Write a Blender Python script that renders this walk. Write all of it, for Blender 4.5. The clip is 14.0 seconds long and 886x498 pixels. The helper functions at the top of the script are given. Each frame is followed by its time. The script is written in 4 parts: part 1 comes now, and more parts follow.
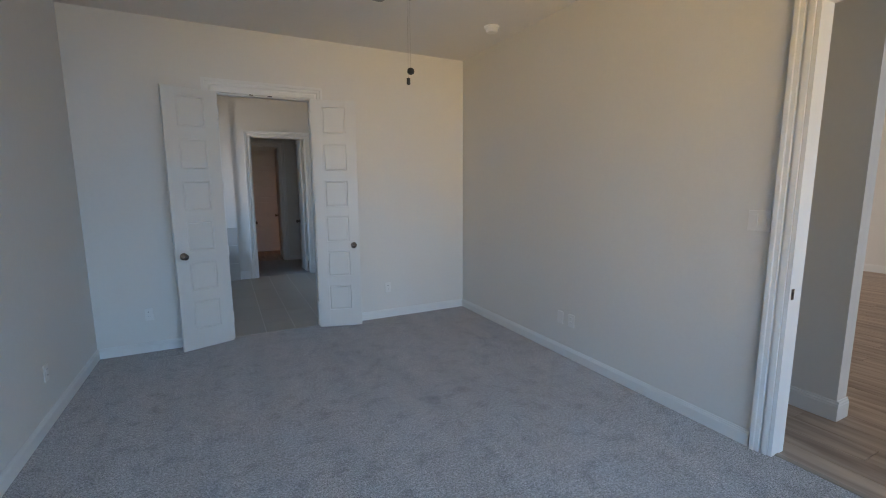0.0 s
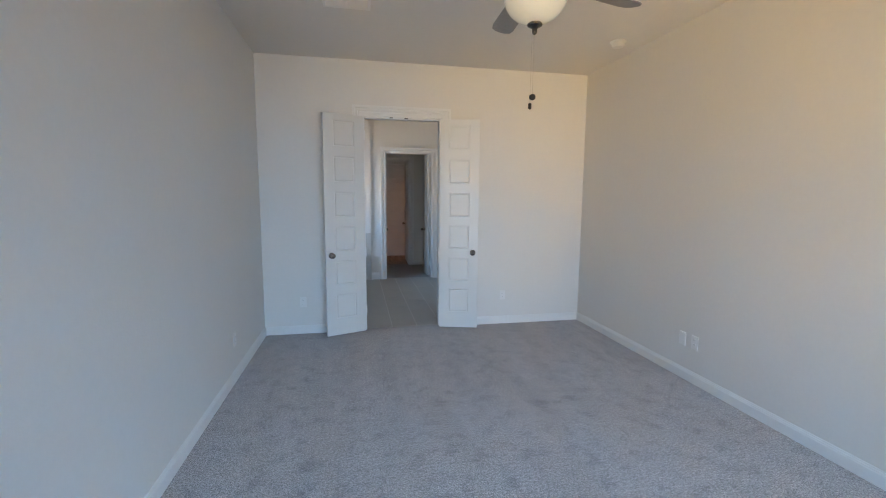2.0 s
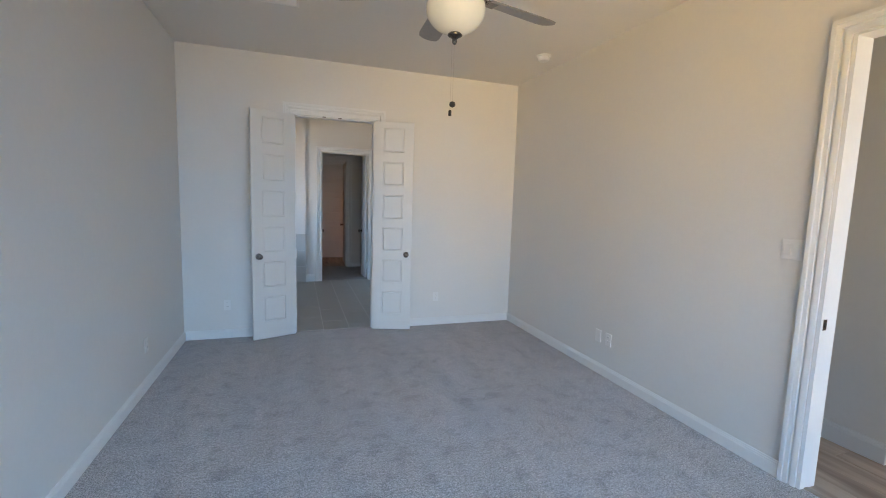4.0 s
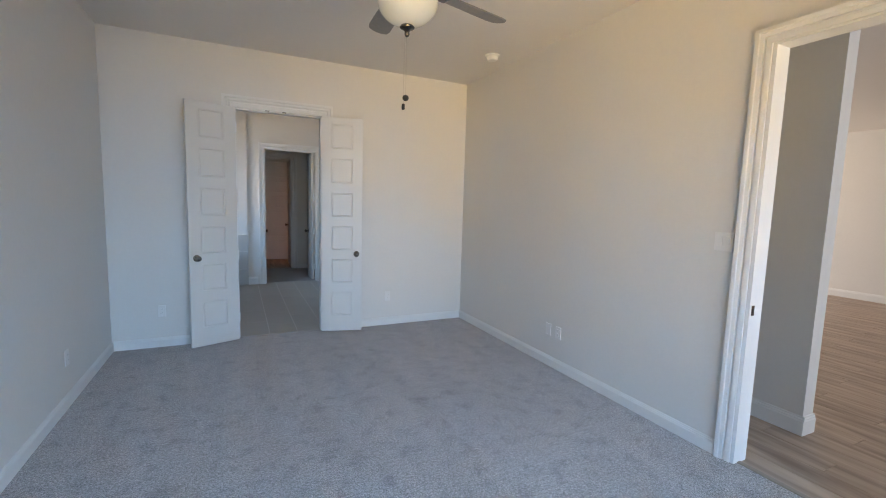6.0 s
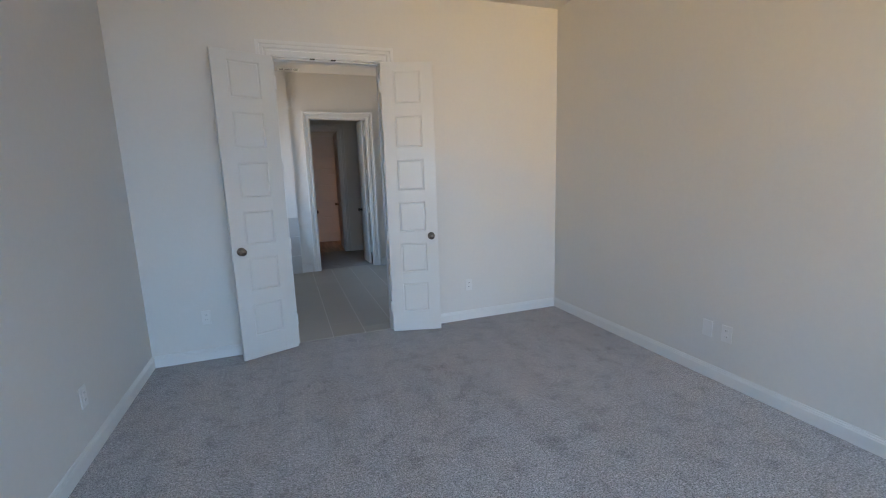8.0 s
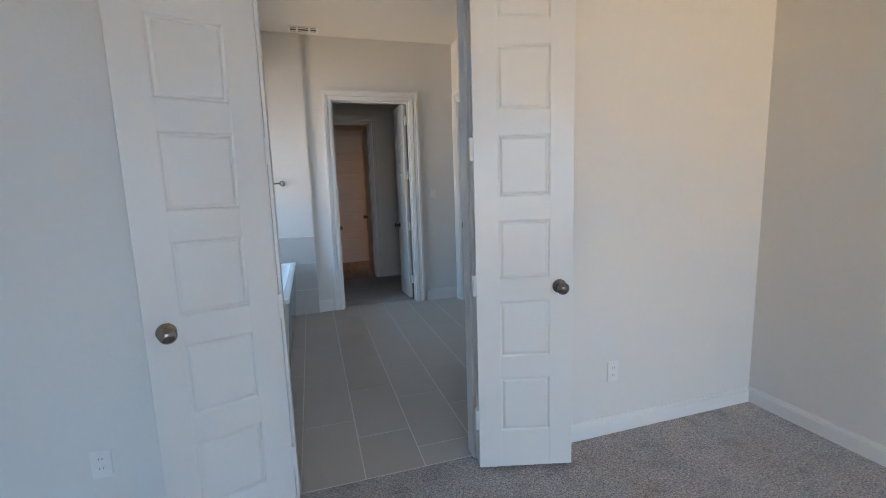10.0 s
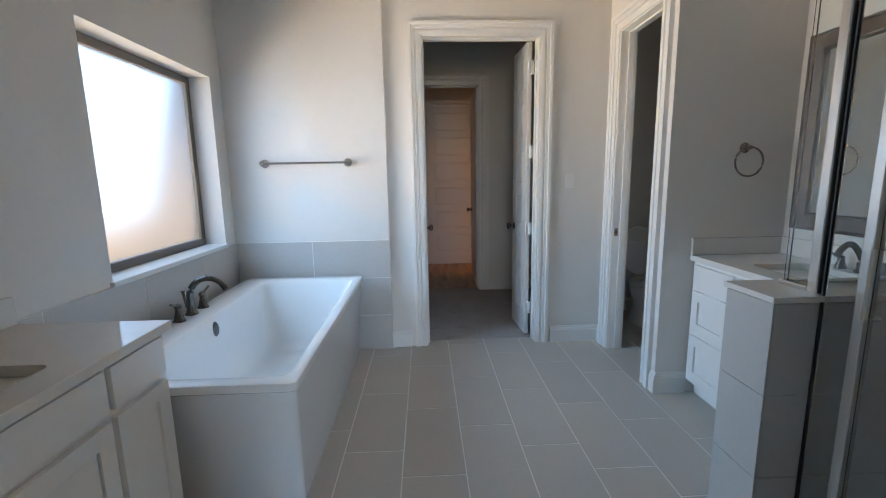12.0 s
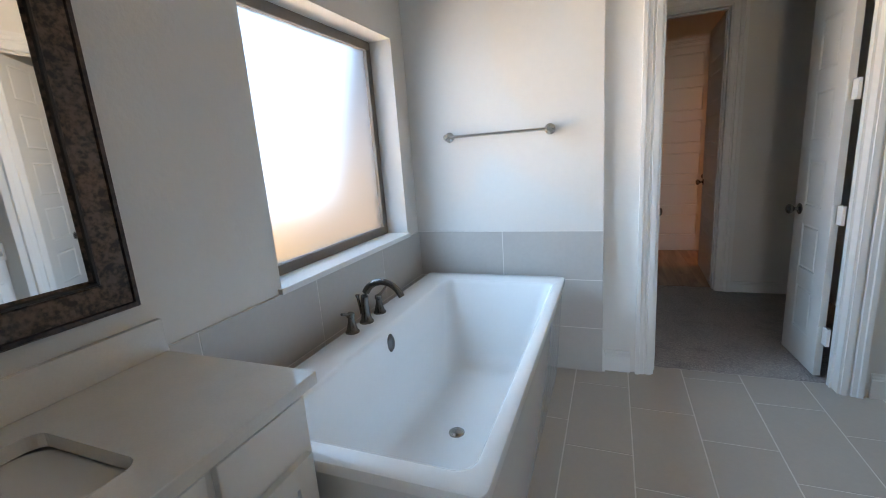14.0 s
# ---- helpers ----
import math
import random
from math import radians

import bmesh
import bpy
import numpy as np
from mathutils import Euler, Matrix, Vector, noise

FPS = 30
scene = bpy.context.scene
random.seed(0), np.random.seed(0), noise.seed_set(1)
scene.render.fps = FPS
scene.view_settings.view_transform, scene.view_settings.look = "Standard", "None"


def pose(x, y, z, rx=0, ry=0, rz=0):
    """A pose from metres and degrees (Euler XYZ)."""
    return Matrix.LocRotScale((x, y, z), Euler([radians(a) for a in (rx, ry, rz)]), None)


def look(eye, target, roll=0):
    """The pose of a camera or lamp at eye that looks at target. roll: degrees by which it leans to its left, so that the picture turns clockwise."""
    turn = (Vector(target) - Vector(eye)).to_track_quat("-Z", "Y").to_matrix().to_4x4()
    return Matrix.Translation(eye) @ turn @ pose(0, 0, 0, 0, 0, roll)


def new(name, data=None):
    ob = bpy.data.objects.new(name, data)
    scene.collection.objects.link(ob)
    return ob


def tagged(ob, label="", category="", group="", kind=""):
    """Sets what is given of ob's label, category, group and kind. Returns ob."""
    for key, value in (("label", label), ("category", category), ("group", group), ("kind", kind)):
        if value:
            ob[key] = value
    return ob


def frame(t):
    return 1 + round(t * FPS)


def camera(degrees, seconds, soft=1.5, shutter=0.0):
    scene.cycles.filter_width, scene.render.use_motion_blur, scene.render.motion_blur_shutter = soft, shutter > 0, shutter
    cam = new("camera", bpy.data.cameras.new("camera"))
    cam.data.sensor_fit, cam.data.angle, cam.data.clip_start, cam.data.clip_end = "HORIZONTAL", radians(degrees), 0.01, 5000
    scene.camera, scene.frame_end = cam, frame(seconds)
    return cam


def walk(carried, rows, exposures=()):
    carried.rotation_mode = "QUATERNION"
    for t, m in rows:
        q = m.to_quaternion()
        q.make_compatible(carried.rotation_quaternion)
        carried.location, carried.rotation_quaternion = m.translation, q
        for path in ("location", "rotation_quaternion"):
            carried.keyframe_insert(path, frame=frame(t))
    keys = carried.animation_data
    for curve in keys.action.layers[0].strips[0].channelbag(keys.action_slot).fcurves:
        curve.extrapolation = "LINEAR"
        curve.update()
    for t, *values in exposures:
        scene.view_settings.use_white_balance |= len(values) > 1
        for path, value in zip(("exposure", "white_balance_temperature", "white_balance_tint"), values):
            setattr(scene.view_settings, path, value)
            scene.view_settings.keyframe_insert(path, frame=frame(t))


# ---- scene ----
cam = camera(91.7, 14.0, 1.0)
PATH = [
    (0, (0.308, 0.243, 1.539), (1.202, 2.009, 1.253), -0.3),
    (0.5, (0.206, 0.121, 1.566), (0.845, 1.999, 1.309), -0.9),
    (1, (0.257, 0.042, 1.534), (0.714, 1.976, 1.305), -0.7),
    (1.5, (0.223, 0.017, 1.537), (0.641, 1.96, 1.315), -0.2),
    (2, (0.225, 0.008, 1.547), (0.614, 1.956, 1.312), 0.4),
    (2.5, (0.273, -0.003, 1.535), (0.701, 1.937, 1.302), 1.4),
    (3, (0.295, -0.016, 1.544), (0.773, 1.911, 1.31), 1.5),
    (3.5, (0.272, -0.028, 1.533), (0.776, 1.895, 1.312), 1.7),
    (4, (0.329, -0.066, 1.548), (0.971, 1.816, 1.33), 1.8),
    (4.2, (0.348, -0.067, 1.556), (1.074, 1.783, 1.337), 1.7),
    (6.3, (0.284, 0.001, 1.512), (1.147, 1.792, 1.298), 1.7),
    (6.5, (0.245, 0.056, 1.503), (1.08, 1.859, 1.279), 2.1),
    (7, (0.192, 0.266, 1.468), (0.974, 2.087, 1.193), 0.1),
    (7.5, (0.278, 0.649, 1.431), (1.0, 2.483, 1.089), -4.3),
    (7.7, (0.292, 0.827, 1.465), (0.987, 2.67, 1.121), -2.6),
    (9.8, (0.417, 2.922, 1.389), (1.017, 4.808, 1.099), -1.6),
    (10, (0.462, 3.121, 1.389), (1.035, 5.015, 1.104), -1.9),
    (10.5, (0.499, 3.569, 1.371), (1.008, 5.481, 1.081), -1.6),
    (11, (0.6, 4.01, 1.365), (1.025, 5.939, 1.049), -1.8),
    (11.5, (0.731, 4.434, 1.378), (0.983, 6.393, 1.06), -2.1),
    (12, (0.757, 4.82, 1.365), (0.836, 6.791, 1.034), -1.0),
    (12.5, (0.769, 5.118, 1.343), (0.511, 7.075, 1.018), -2.7),
    (13, (0.696, 5.332, 1.348), (0.344, 7.269, 0.993), -3.1),
    (13.5, (0.569, 5.487, 1.365), (0.066, 7.383, 0.972), -3.9),
    (14, (0.523, 5.544, 1.378), (-0.209, 7.357, 0.954), -4.2),
]
EXPOSURE = [(0.0, 0.80, 5950, 11), (0.6, 0.96, 5950, 11), (1.4, 1.36, 6080, 12), (6.5, 1.36, 6000, 12), (7.6, 1.20, 6000, 12), (9.8, 1.38, 6200, 13), (11.0, 1.46, 6420, 14), (12.0, 1.95, 6560, 13), (13.0, 2.0, 6760, 14), (14.0, 1.97, 6850, 14)]
walk(cam, [(t, look(eye, target, roll)) for t, eye, target, roll in PATH], EXPOSURE)

# ---- world, sun ----
SUN_ELEV, SUN_AZ = 50.0, 68.0      # azimuth of the sun, degrees from +y towards +x
world = bpy.data.worlds.new("world")
scene.world = world
world.use_nodes = True
wn = world.node_tree.nodes
sky = wn.new("ShaderNodeTexSky")
sky.sky_type = "NISHITA"
sky.sun_disc = False
sky.sun_elevation = radians(SUN_ELEV)
sky.sun_rotation = radians(SUN_AZ)
sky.dust_density, sky.ozone_density = 0.3, 2.0
wn["Background"].inputs["Strength"].default_value = 0.085
tint = wn.new("ShaderNodeVectorMath")
tint.operation = "MULTIPLY"
tint.inputs[1].default_value = (0.76, 0.93, 1.22)     # clear dry air: a deeper blue down to the horizon
world.node_tree.links.new(sky.outputs["Color"], tint.inputs[0])
world.node_tree.links.new(tint.outputs[0], wn["Background"].inputs["Color"])
sun = new("sun", bpy.data.lights.new("sun", "SUN"))
sun.data.energy, sun.data.angle, sun.data.color = 5.0, radians(0.5), (1.0, 0.93, 0.82)
_e, _a = radians(SUN_ELEV), radians(SUN_AZ)
sun.matrix_basis = look((math.sin(_a) * math.cos(_e) * 30, math.cos(_a) * math.cos(_e) * 30, math.sin(_e) * 30), (0, 0, 0))


def window_light(name, x, y, z, rz, tilt, wide, high, watts, color, spread):
    """Area lamp added in place of daylight, in or outside an opening. rz 0 faces +y, -90 faces +x; tilt is up from
    level.
    """
    lamp = new(name, bpy.data.lights.new(name, "AREA"))
    lamp.data.shape, lamp.data.size, lamp.data.size_y = "RECTANGLE", wide, high
    lamp.data.energy, lamp.data.color, lamp.data.spread = watts, color, radians(spread)
    lamp.matrix_basis = pose(x, y, z, 90 + tilt, 0, rz)

SKYLIGHT, GROUNDLIGHT = (0.42, 0.69, 1.0), (1.0, 0.64, 0.22)
# added lamps: cool ones stand in for sky, warm ones for sunlit ground
window_light("sky_lamp_bedroom_window", 1.22, -1.25, 1.65, 6, -36, 3.1, 1.7, 27, SKYLIGHT, 108)
window_light("ground_lamp_bedroom_window", 1.22, -1.25, 1.30, -20, 20, 3.1, 1.5, 14, GROUNDLIGHT, 80)
window_light("sky_lamp_bath_window", -1.15, 7.41, 1.60, -90, -22, 1.1, 1.0, 9.5, SKYLIGHT, 150)
window_light("ground_lamp_bath_window", -1.75, 7.25, 1.05, -86, 24, 1.3, 0.7, 5.4, GROUNDLIGHT, 88)
# fill lamps added to brighten the hall; no windows are known there
window_light("added_lamp_hall_north", 8.5, 8.3, 1.5, 180, -5, 2.8, 2.0, 70, (1.0, 0.86, 0.70), 160)
window_light("added_lamp_hall_south", 3.75, -3.3, 1.5, 0, -5, 1.1, 1.9, 22, (0.86, 0.94, 1.0), 150)


# ---- helpers of this scene ----
def mat(name, color, rough=0.5, metal=0.0, vary=0.06, scale=3.0, fine=60.0, bump=0.0, bump_scale=200.0, spec=0.5, coat=0.0, island=0.0, rough_vary=0.08, spread=0.4):
    """A painted, stone or metal surface: two scales of tone, uneven gloss, fine relief."""
    m = bpy.data.materials.new(name)
    m.use_nodes = True
    nt = m.node_tree
    n, l = nt.nodes, nt.links
    b = n["Principled BSDF"]
    tc = n.new("ShaderNodeTexCoord")
    big, small = n.new("ShaderNodeTexNoise"), n.new("ShaderNodeTexNoise")
    for tex, sc in ((big, scale), (small, fine)):
        tex.inputs["Scale"].default_value = sc
        tex.inputs["Detail"].default_value = 5
        l.new(tc.outputs["Object"], tex.inputs["Vector"])
    add = n.new("ShaderNodeMath")
    add.operation = "ADD"
    l.new(big.outputs["Fac"], add.inputs[0])
    l.new(small.outputs["Fac"], add.inputs[1])
    last = add
    if island:
        info = n.new("ShaderNodeObjectInfo")
        mul = n.new("ShaderNodeMath")
        mul.operation = "MULTIPLY_ADD"
        mul.inputs[1].default_value = island
        l.new(info.outputs["Random"], mul.inputs[0])
        l.new(add.outputs[0], mul.inputs[2])
        last = mul
    ramp = n.new("ShaderNodeMapRange")
    ramp.inputs["From Min"].default_value, ramp.inputs["From Max"].default_value = 1 - spread, 1 + spread + island
    ramp.inputs["To Min"].default_value, ramp.inputs["To Max"].default_value = 1 - vary, 1 + vary
    l.new(last.outputs[0], ramp.inputs["Value"])
    mix = n.new("ShaderNodeVectorMath")
    mix.operation = "SCALE"
    mix.inputs[0].default_value = color
    l.new(ramp.outputs[0], mix.inputs["Scale"])
    l.new(mix.outputs[0], b.inputs["Base Color"])
    rr = n.new("ShaderNodeMapRange")
    rr.inputs["To Min"].default_value, rr.inputs["To Max"].default_value = max(0.02, rough - rough_vary), min(1, rough + rough_vary)
    l.new(big.outputs["Fac"], rr.inputs["Value"])
    l.new(rr.outputs[0], b.inputs["Roughness"])
    b.inputs["Metallic"].default_value = metal
    b.inputs["Specular IOR Level"].default_value = spec
    b.inputs["Coat Weight"].default_value = coat
    b.inputs["Coat Roughness"].default_value = 0.05
    if bump:
        tex = n.new("ShaderNodeTexNoise")
        tex.inputs["Scale"].default_value = bump_scale
        tex.inputs["Detail"].default_value = 4
        l.new(tc.outputs["Object"], tex.inputs["Vector"])
        bn = n.new("ShaderNodeBump")
        bn.inputs["Strength"].default_value = bump
        bn.inputs["Distance"].default_value = 0.004
        l.new(tex.outputs["Fac"], bn.inputs["Height"])
        l.new(bn.outputs["Normal"], b.inputs["Normal"])
    return m


def carpet_mat(name, color):
    """Cut-pile carpet: flecked yarn, brushed patches, deep fine relief."""
    m = mat(name, color, 0.95, 0, 0.1, 2.0, 40, 0, spec=0.1)
    n, l = m.node_tree.nodes, m.node_tree.links
    b = n["Principled BSDF"]
    tc = n.new("ShaderNodeTexCoord")
    fleck, patch, streak = n.new("ShaderNodeTexNoise"), n.new("ShaderNodeTexNoise"), n.new("ShaderNodeTexNoise")
    fleck.inputs["Scale"].default_value, fleck.inputs["Detail"].default_value = 140, 4
    patch.inputs["Scale"].default_value, patch.inputs["Detail"].default_value, patch.inputs["Distortion"].default_value = 8.0, 8, 0.0
    patch.inputs["Roughness"].default_value = 0.72
    streak.inputs["Scale"].default_value, streak.inputs["Detail"].default_value = 1.0, 4
    mp = n.new("ShaderNodeMapping")
    mp.inputs["Scale"].default_value = (5.0, 0.9, 1)
    l.new(tc.outputs["Object"], mp.inputs["Vector"])
    l.new(mp.outputs[0], streak.inputs["Vector"])
    for t in (fleck, patch):
        l.new(tc.outputs["Object"], t.inputs["Vector"])
    tone = n.new("ShaderNodeMapRange")
    tone.inputs["From Min"].default_value, tone.inputs["From Max"].default_value = 0.32, 0.50
    tone.inputs["To Min"].default_value, tone.inputs["To Max"].default_value = 0.69, 1.05
    l.new(patch.outputs["Fac"], tone.inputs["Value"])
    tone2 = n.new("ShaderNodeMapRange")
    tone2.inputs["From Min"].default_value, tone2.inputs["From Max"].default_value = 0.3, 0.7
    tone2.inputs["To Min"].default_value, tone2.inputs["To Max"].default_value = 0.9, 1.08
    l.new(streak.outputs["Fac"], tone2.inputs["Value"])
    tone3 = n.new("ShaderNodeMapRange")
    tone3.inputs["From Min"].default_value, tone3.inputs["From Max"].default_value = 0.3, 0.7
    tone3.inputs["To Min"].default_value, tone3.inputs["To Max"].default_value = 0.28, 1.7
    l.new(fleck.outputs["Fac"], tone3.inputs["Value"])
    mid, tone4, m0 = n.new("ShaderNodeTexNoise"), n.new("ShaderNodeMapRange"), n.new("ShaderNodeMath")
    mid.inputs["Scale"].default_value, mid.inputs["Detail"].default_value = 56, 3
    l.new(tc.outputs["Object"], mid.inputs["Vector"])
    tone4.inputs["From Min"].default_value, tone4.inputs["From Max"].default_value = 0.32, 0.68
    tone4.inputs["To Min"].default_value, tone4.inputs["To Max"].default_value = 0.76, 1.24
    l.new(mid.outputs["Fac"], tone4.inputs["Value"])
    m0.operation = "MULTIPLY"
    l.new(tone4.outputs[0], m0.inputs[0])
    l.new(tone3.outputs[0], m0.inputs[1])
    m1, m2 = n.new("ShaderNodeMath"), n.new("ShaderNodeMath")
    m1.operation = m2.operation = "MULTIPLY"
    l.new(tone.outputs[0], m1.inputs[0])
    l.new(tone2.outputs[0], m1.inputs[1])
    l.new(m1.outputs[0], m2.inputs[0])
    l.new(m0.outputs[0], m2.inputs[1])
    sc = n.new("ShaderNodeVectorMath")
    sc.operation = "SCALE"
    sc.inputs[0].default_value = color
    l.new(m2.outputs[0], sc.inputs["Scale"])
    l.new(sc.outputs[0], b.inputs["Base Color"])
    b.inputs["Sheen Weight"].default_value = 0.3
    b.inputs["Sheen Roughness"].default_value = 0.6
    bn = n.new("ShaderNodeBump")
    bn.inputs["Strength"].default_value, bn.inputs["Distance"].default_value = 0.5, 0.008
    l.new(fleck.outputs["Fac"], bn.inputs["Height"])
    l.new(bn.outputs["Normal"], b.inputs["Normal"])
    return m


def wood_mat(name, dark, light, grain_axis=1):
    m = mat(name, light, 0.45, 0, 0.1, 2, 40, 0.1, 90)
    n, l = m.node_tree.nodes, m.node_tree.links
    b = n["Principled BSDF"]
    tc, mp, tex = n.new("ShaderNodeTexCoord"), n.new("ShaderNodeMapping"), n.new("ShaderNodeTexNoise")
    info = n.new("ShaderNodeObjectInfo")
    off = n.new("ShaderNodeVectorMath")
    off.operation = "ADD"
    l.new(tc.outputs["Object"], off.inputs[0])
    mulr = n.new("ShaderNodeMath")
    mulr.operation = "MULTIPLY"
    mulr.inputs[1].default_value = 40
    l.new(info.outputs["Random"], mulr.inputs[0])
    l.new(mulr.outputs[0], off.inputs[1])
    scl = [14.0, 14.0, 14.0]
    scl[grain_axis] = 1.3
    mp.inputs["Scale"].default_value = scl
    l.new(off.outputs[0], mp.inputs["Vector"])
    l.new(mp.outputs[0], tex.inputs["Vector"])
    tex.inputs["Scale"].default_value, tex.inputs["Detail"].default_value, tex.inputs["Distortion"].default_value = 1.0, 6, 0.5
    cr = n.new("ShaderNodeValToRGB")
    cr.color_ramp.elements[0].position, cr.color_ramp.elements[1].position = 0.3, 0.7
    cr.color_ramp.elements[0].color, cr.color_ramp.elements[1].color = (*dark, 1), (*light, 1)
    l.new(tex.outputs["Fac"], cr.inputs["Fac"])
    l.new(cr.outputs["Color"], b.inputs["Base Color"])
    return m


def glass_mat(name, rough, color=(1, 1, 1), ior=1.45, waves=0.0):
    m = bpy.data.materials.new(name)
    m.use_nodes = True
    n, l = m.node_tree.nodes, m.node_tree.links
    b = n["Principled BSDF"]
    b.inputs["Base Color"].default_value = (*color, 1)
    b.inputs["Transmission Weight"].default_value = 1.0
    b.inputs["Roughness"].default_value = rough
    b.inputs["IOR"].default_value = ior
    if waves:
        tex, bn = n.new("ShaderNodeTexNoise"), n.new("ShaderNodeBump")
        tex.inputs["Scale"].default_value = 160
        bn.inputs["Strength"].default_value, bn.inputs["Distance"].default_value = waves, 0.002
        l.new(tex.outputs["Fac"], bn.inputs["Height"])
        l.new(bn.outputs["Normal"], b.inputs["Normal"])
    return m


def box(bm, x0, x1, y0, y1, z0, z1, bev=0.0):
    r = bmesh.ops.create_cube(bm, size=1.0)
    vs = r["verts"]
    for v in vs:
        v.co = Vector(((x0 + x1) / 2 + v.co.x * (x1 - x0), (y0 + y1) / 2 + v.co.y * (y1 - y0), (z0 + z1) / 2 + v.co.z * (z1 - z0)))
    if bev:
        es = list({e for v in vs for e in v.link_edges})
        bmesh.ops.bevel(bm, geom=es, offset=bev, segments=2, affect="EDGES", profile=0.5)
    return vs


def loft(bm, loops, close_first=False, close_last=False, ring=True):
    """Skin between loops of equal length."""
    rows = [[bm.verts.new(p) for p in lp] for lp in loops]
    n = len(rows[0])
    for a, b in zip(rows, rows[1:]):
        for i in range(n if ring else n - 1):
            j = (i + 1) % n
            bm.faces.new((a[i], a[j], b[j], b[i]))
    if close_first:
        bm.faces.new(list(reversed(rows[0])))
    if close_last:
        bm.faces.new(rows[-1])
    return rows


def rrect(x0, x1, y0, y1, r, z, k=6):
    pts = []
    r = min(r, (x1 - x0) / 2 - 1e-4, (y1 - y0) / 2 - 1e-4)
    for cx, cy, a0 in ((x1 - r, y1 - r, 0), (x0 + r, y1 - r, 90), (x0 + r, y0 + r, 180), (x1 - r, y0 + r, 270)):
        for i in range(k + 1):
            a = radians(a0 + 90 * i / k)
            pts.append((cx + r * math.cos(a), cy + r * math.sin(a), z))
    return pts


def circle(r, z, n=24, cx=0, cy=0, sy=1.0):
    return [(cx + r * math.cos(2 * math.pi * i / n), cy + r * sy * math.sin(2 * math.pi * i / n), z) for i in range(n)]


def lathe(bm, profile, n=24, cx=0, cy=0):
    """profile: rows of radius, height."""
    return loft(bm, [circle(max(r, 1e-4), z, n, cx, cy) for r, z in profile], True, True)


def tube(bm, pts, r, n=10, radii=None):
    """A round bar along points."""
    pts = [Vector(p) for p in pts]
    loops = []
    up = Vector((0, 0, 1))
    for i, p in enumerate(pts):
        d = (pts[min(i + 1, len(pts) - 1)] - pts[max(i - 1, 0)]).normalized()
        a = d.cross(up if abs(d.z) < 0.95 else Vector((1, 0, 0))).normalized()
        b = d.cross(a)
        rr = radii[i] if radii else r
        loops.append([p + (a * math.cos(2 * math.pi * k / n) + b * math.sin(2 * math.pi * k / n)) * rr for k in range(n)])
    loft(bm, loops, True, True)


def mesh_of(name, bm, material, smooth=False):
    bmesh.ops.recalc_face_normals(bm, faces=bm.faces)
    me = bpy.data.meshes.new(name)
    bm.to_mesh(me)
    bm.free()
    me.materials.append(material)
    if smooth:
        for p in me.polygons:
            p.use_smooth = True
        me.set_sharp_from_angle(angle=radians(40))
    return me


def structure(name, bm, material, label, category, smooth=False):
    return tagged(new(name, mesh_of(name, bm, material, smooth)), label, category, kind="structure")


def thing(name, label, category, group="", kind=""):
    return tagged(new(name), label, category, group, kind)


def part(name, bm, material, parent, label="", smooth=False):
    ob = new(name, mesh_of(name, bm, material, smooth))
    ob.parent = parent
    return tagged(ob, label)


def boxpart(name, parent, material, dims, bev=0.002, label=""):
    bm = bmesh.new()
    box(bm, *dims, bev)
    return part(name, bm, material, parent, label)


def rebase(ob, x, y, z):
    """Moves a thing's origin to its base while its parts stay where they are."""
    ob.matrix_basis = Matrix.Translation((x, y, z))
    for c in ob.children:
        c.matrix_basis = Matrix.Translation((-x, -y, -z)) @ c.matrix_basis


def slab_with_openings(bm, axis, a0, a1, t0, t1, z0, z1, openings):
    """A wall along 'x' or 'y' from a0 to a1, from t0 to t1 thick, with openings (a, b, bottom, top)."""
    def put(p, q, lo, hi):
        if q - p > 1e-4 and hi - lo > 1e-4:
            box(bm, *((p, q, t0, t1) if axis == "x" else (t0, t1, p, q)), lo, hi)
    at = a0
    for p, q, lo, hi in sorted(openings):
        put(at, p, z0, z1)
        put(p, q, z0, lo)
        put(p, q, hi, z1)
        at = q
    put(at, a1, z0, z1)


# ---- materials ----
WALL = mat("wall_paint", (0.715, 0.70, 0.668), 0.55, 0, 0.02, 1.2, 30, 0.22, 75, spec=0.35)
CEIL = mat("ceiling_paint", (0.72, 0.70, 0.67), 0.8, 0, 0.02, 1.2, 30, 0.3, 55, spec=0.2)
TRIM = mat("trim_paint", (0.76, 0.76, 0.745), 0.32, 0, 0.015, 2, 50)
DOORP = mat("door_paint", (0.72, 0.715, 0.69), 0.35, 0, 0.015, 2, 60)
CARPET = carpet_mat("carpet", (0.365, 0.338, 0.33))
TILE = mat("floor_tile", (0.475, 0.445, 0.405), 0.42, 0, 0.07, 5, 45, 0.04, 120, island=0.5)
WTILE = mat("wall_tile", (0.50, 0.48, 0.455), 0.4, 0, 0.06, 5, 45, 0.04, 120, island=0.4)
GROUT = mat("grout", (0.74, 0.72, 0.69), 0.9, 0, 0.06, 9, 120, 0.2, 300)
PLANK = wood_mat("plank_floor", (0.25, 0.185, 0.14), (0.52, 0.41, 0.32))
TUBW = mat("tub_acrylic", (0.80, 0.81, 0.81), 0.12, 0, 0.01, 2, 40, 0, spec=0.5, coat=0.3, rough_vary=0.03)
CERAMIC = mat("ceramic", (0.78, 0.78, 0.76), 0.12, 0, 0.01, 2, 40, 0, rough_vary=0.03)
QUARTZ = mat("quartz", (0.72, 0.705, 0.67), 0.09, 0, 0.05, 14, 160, 0, rough_vary=0.04)
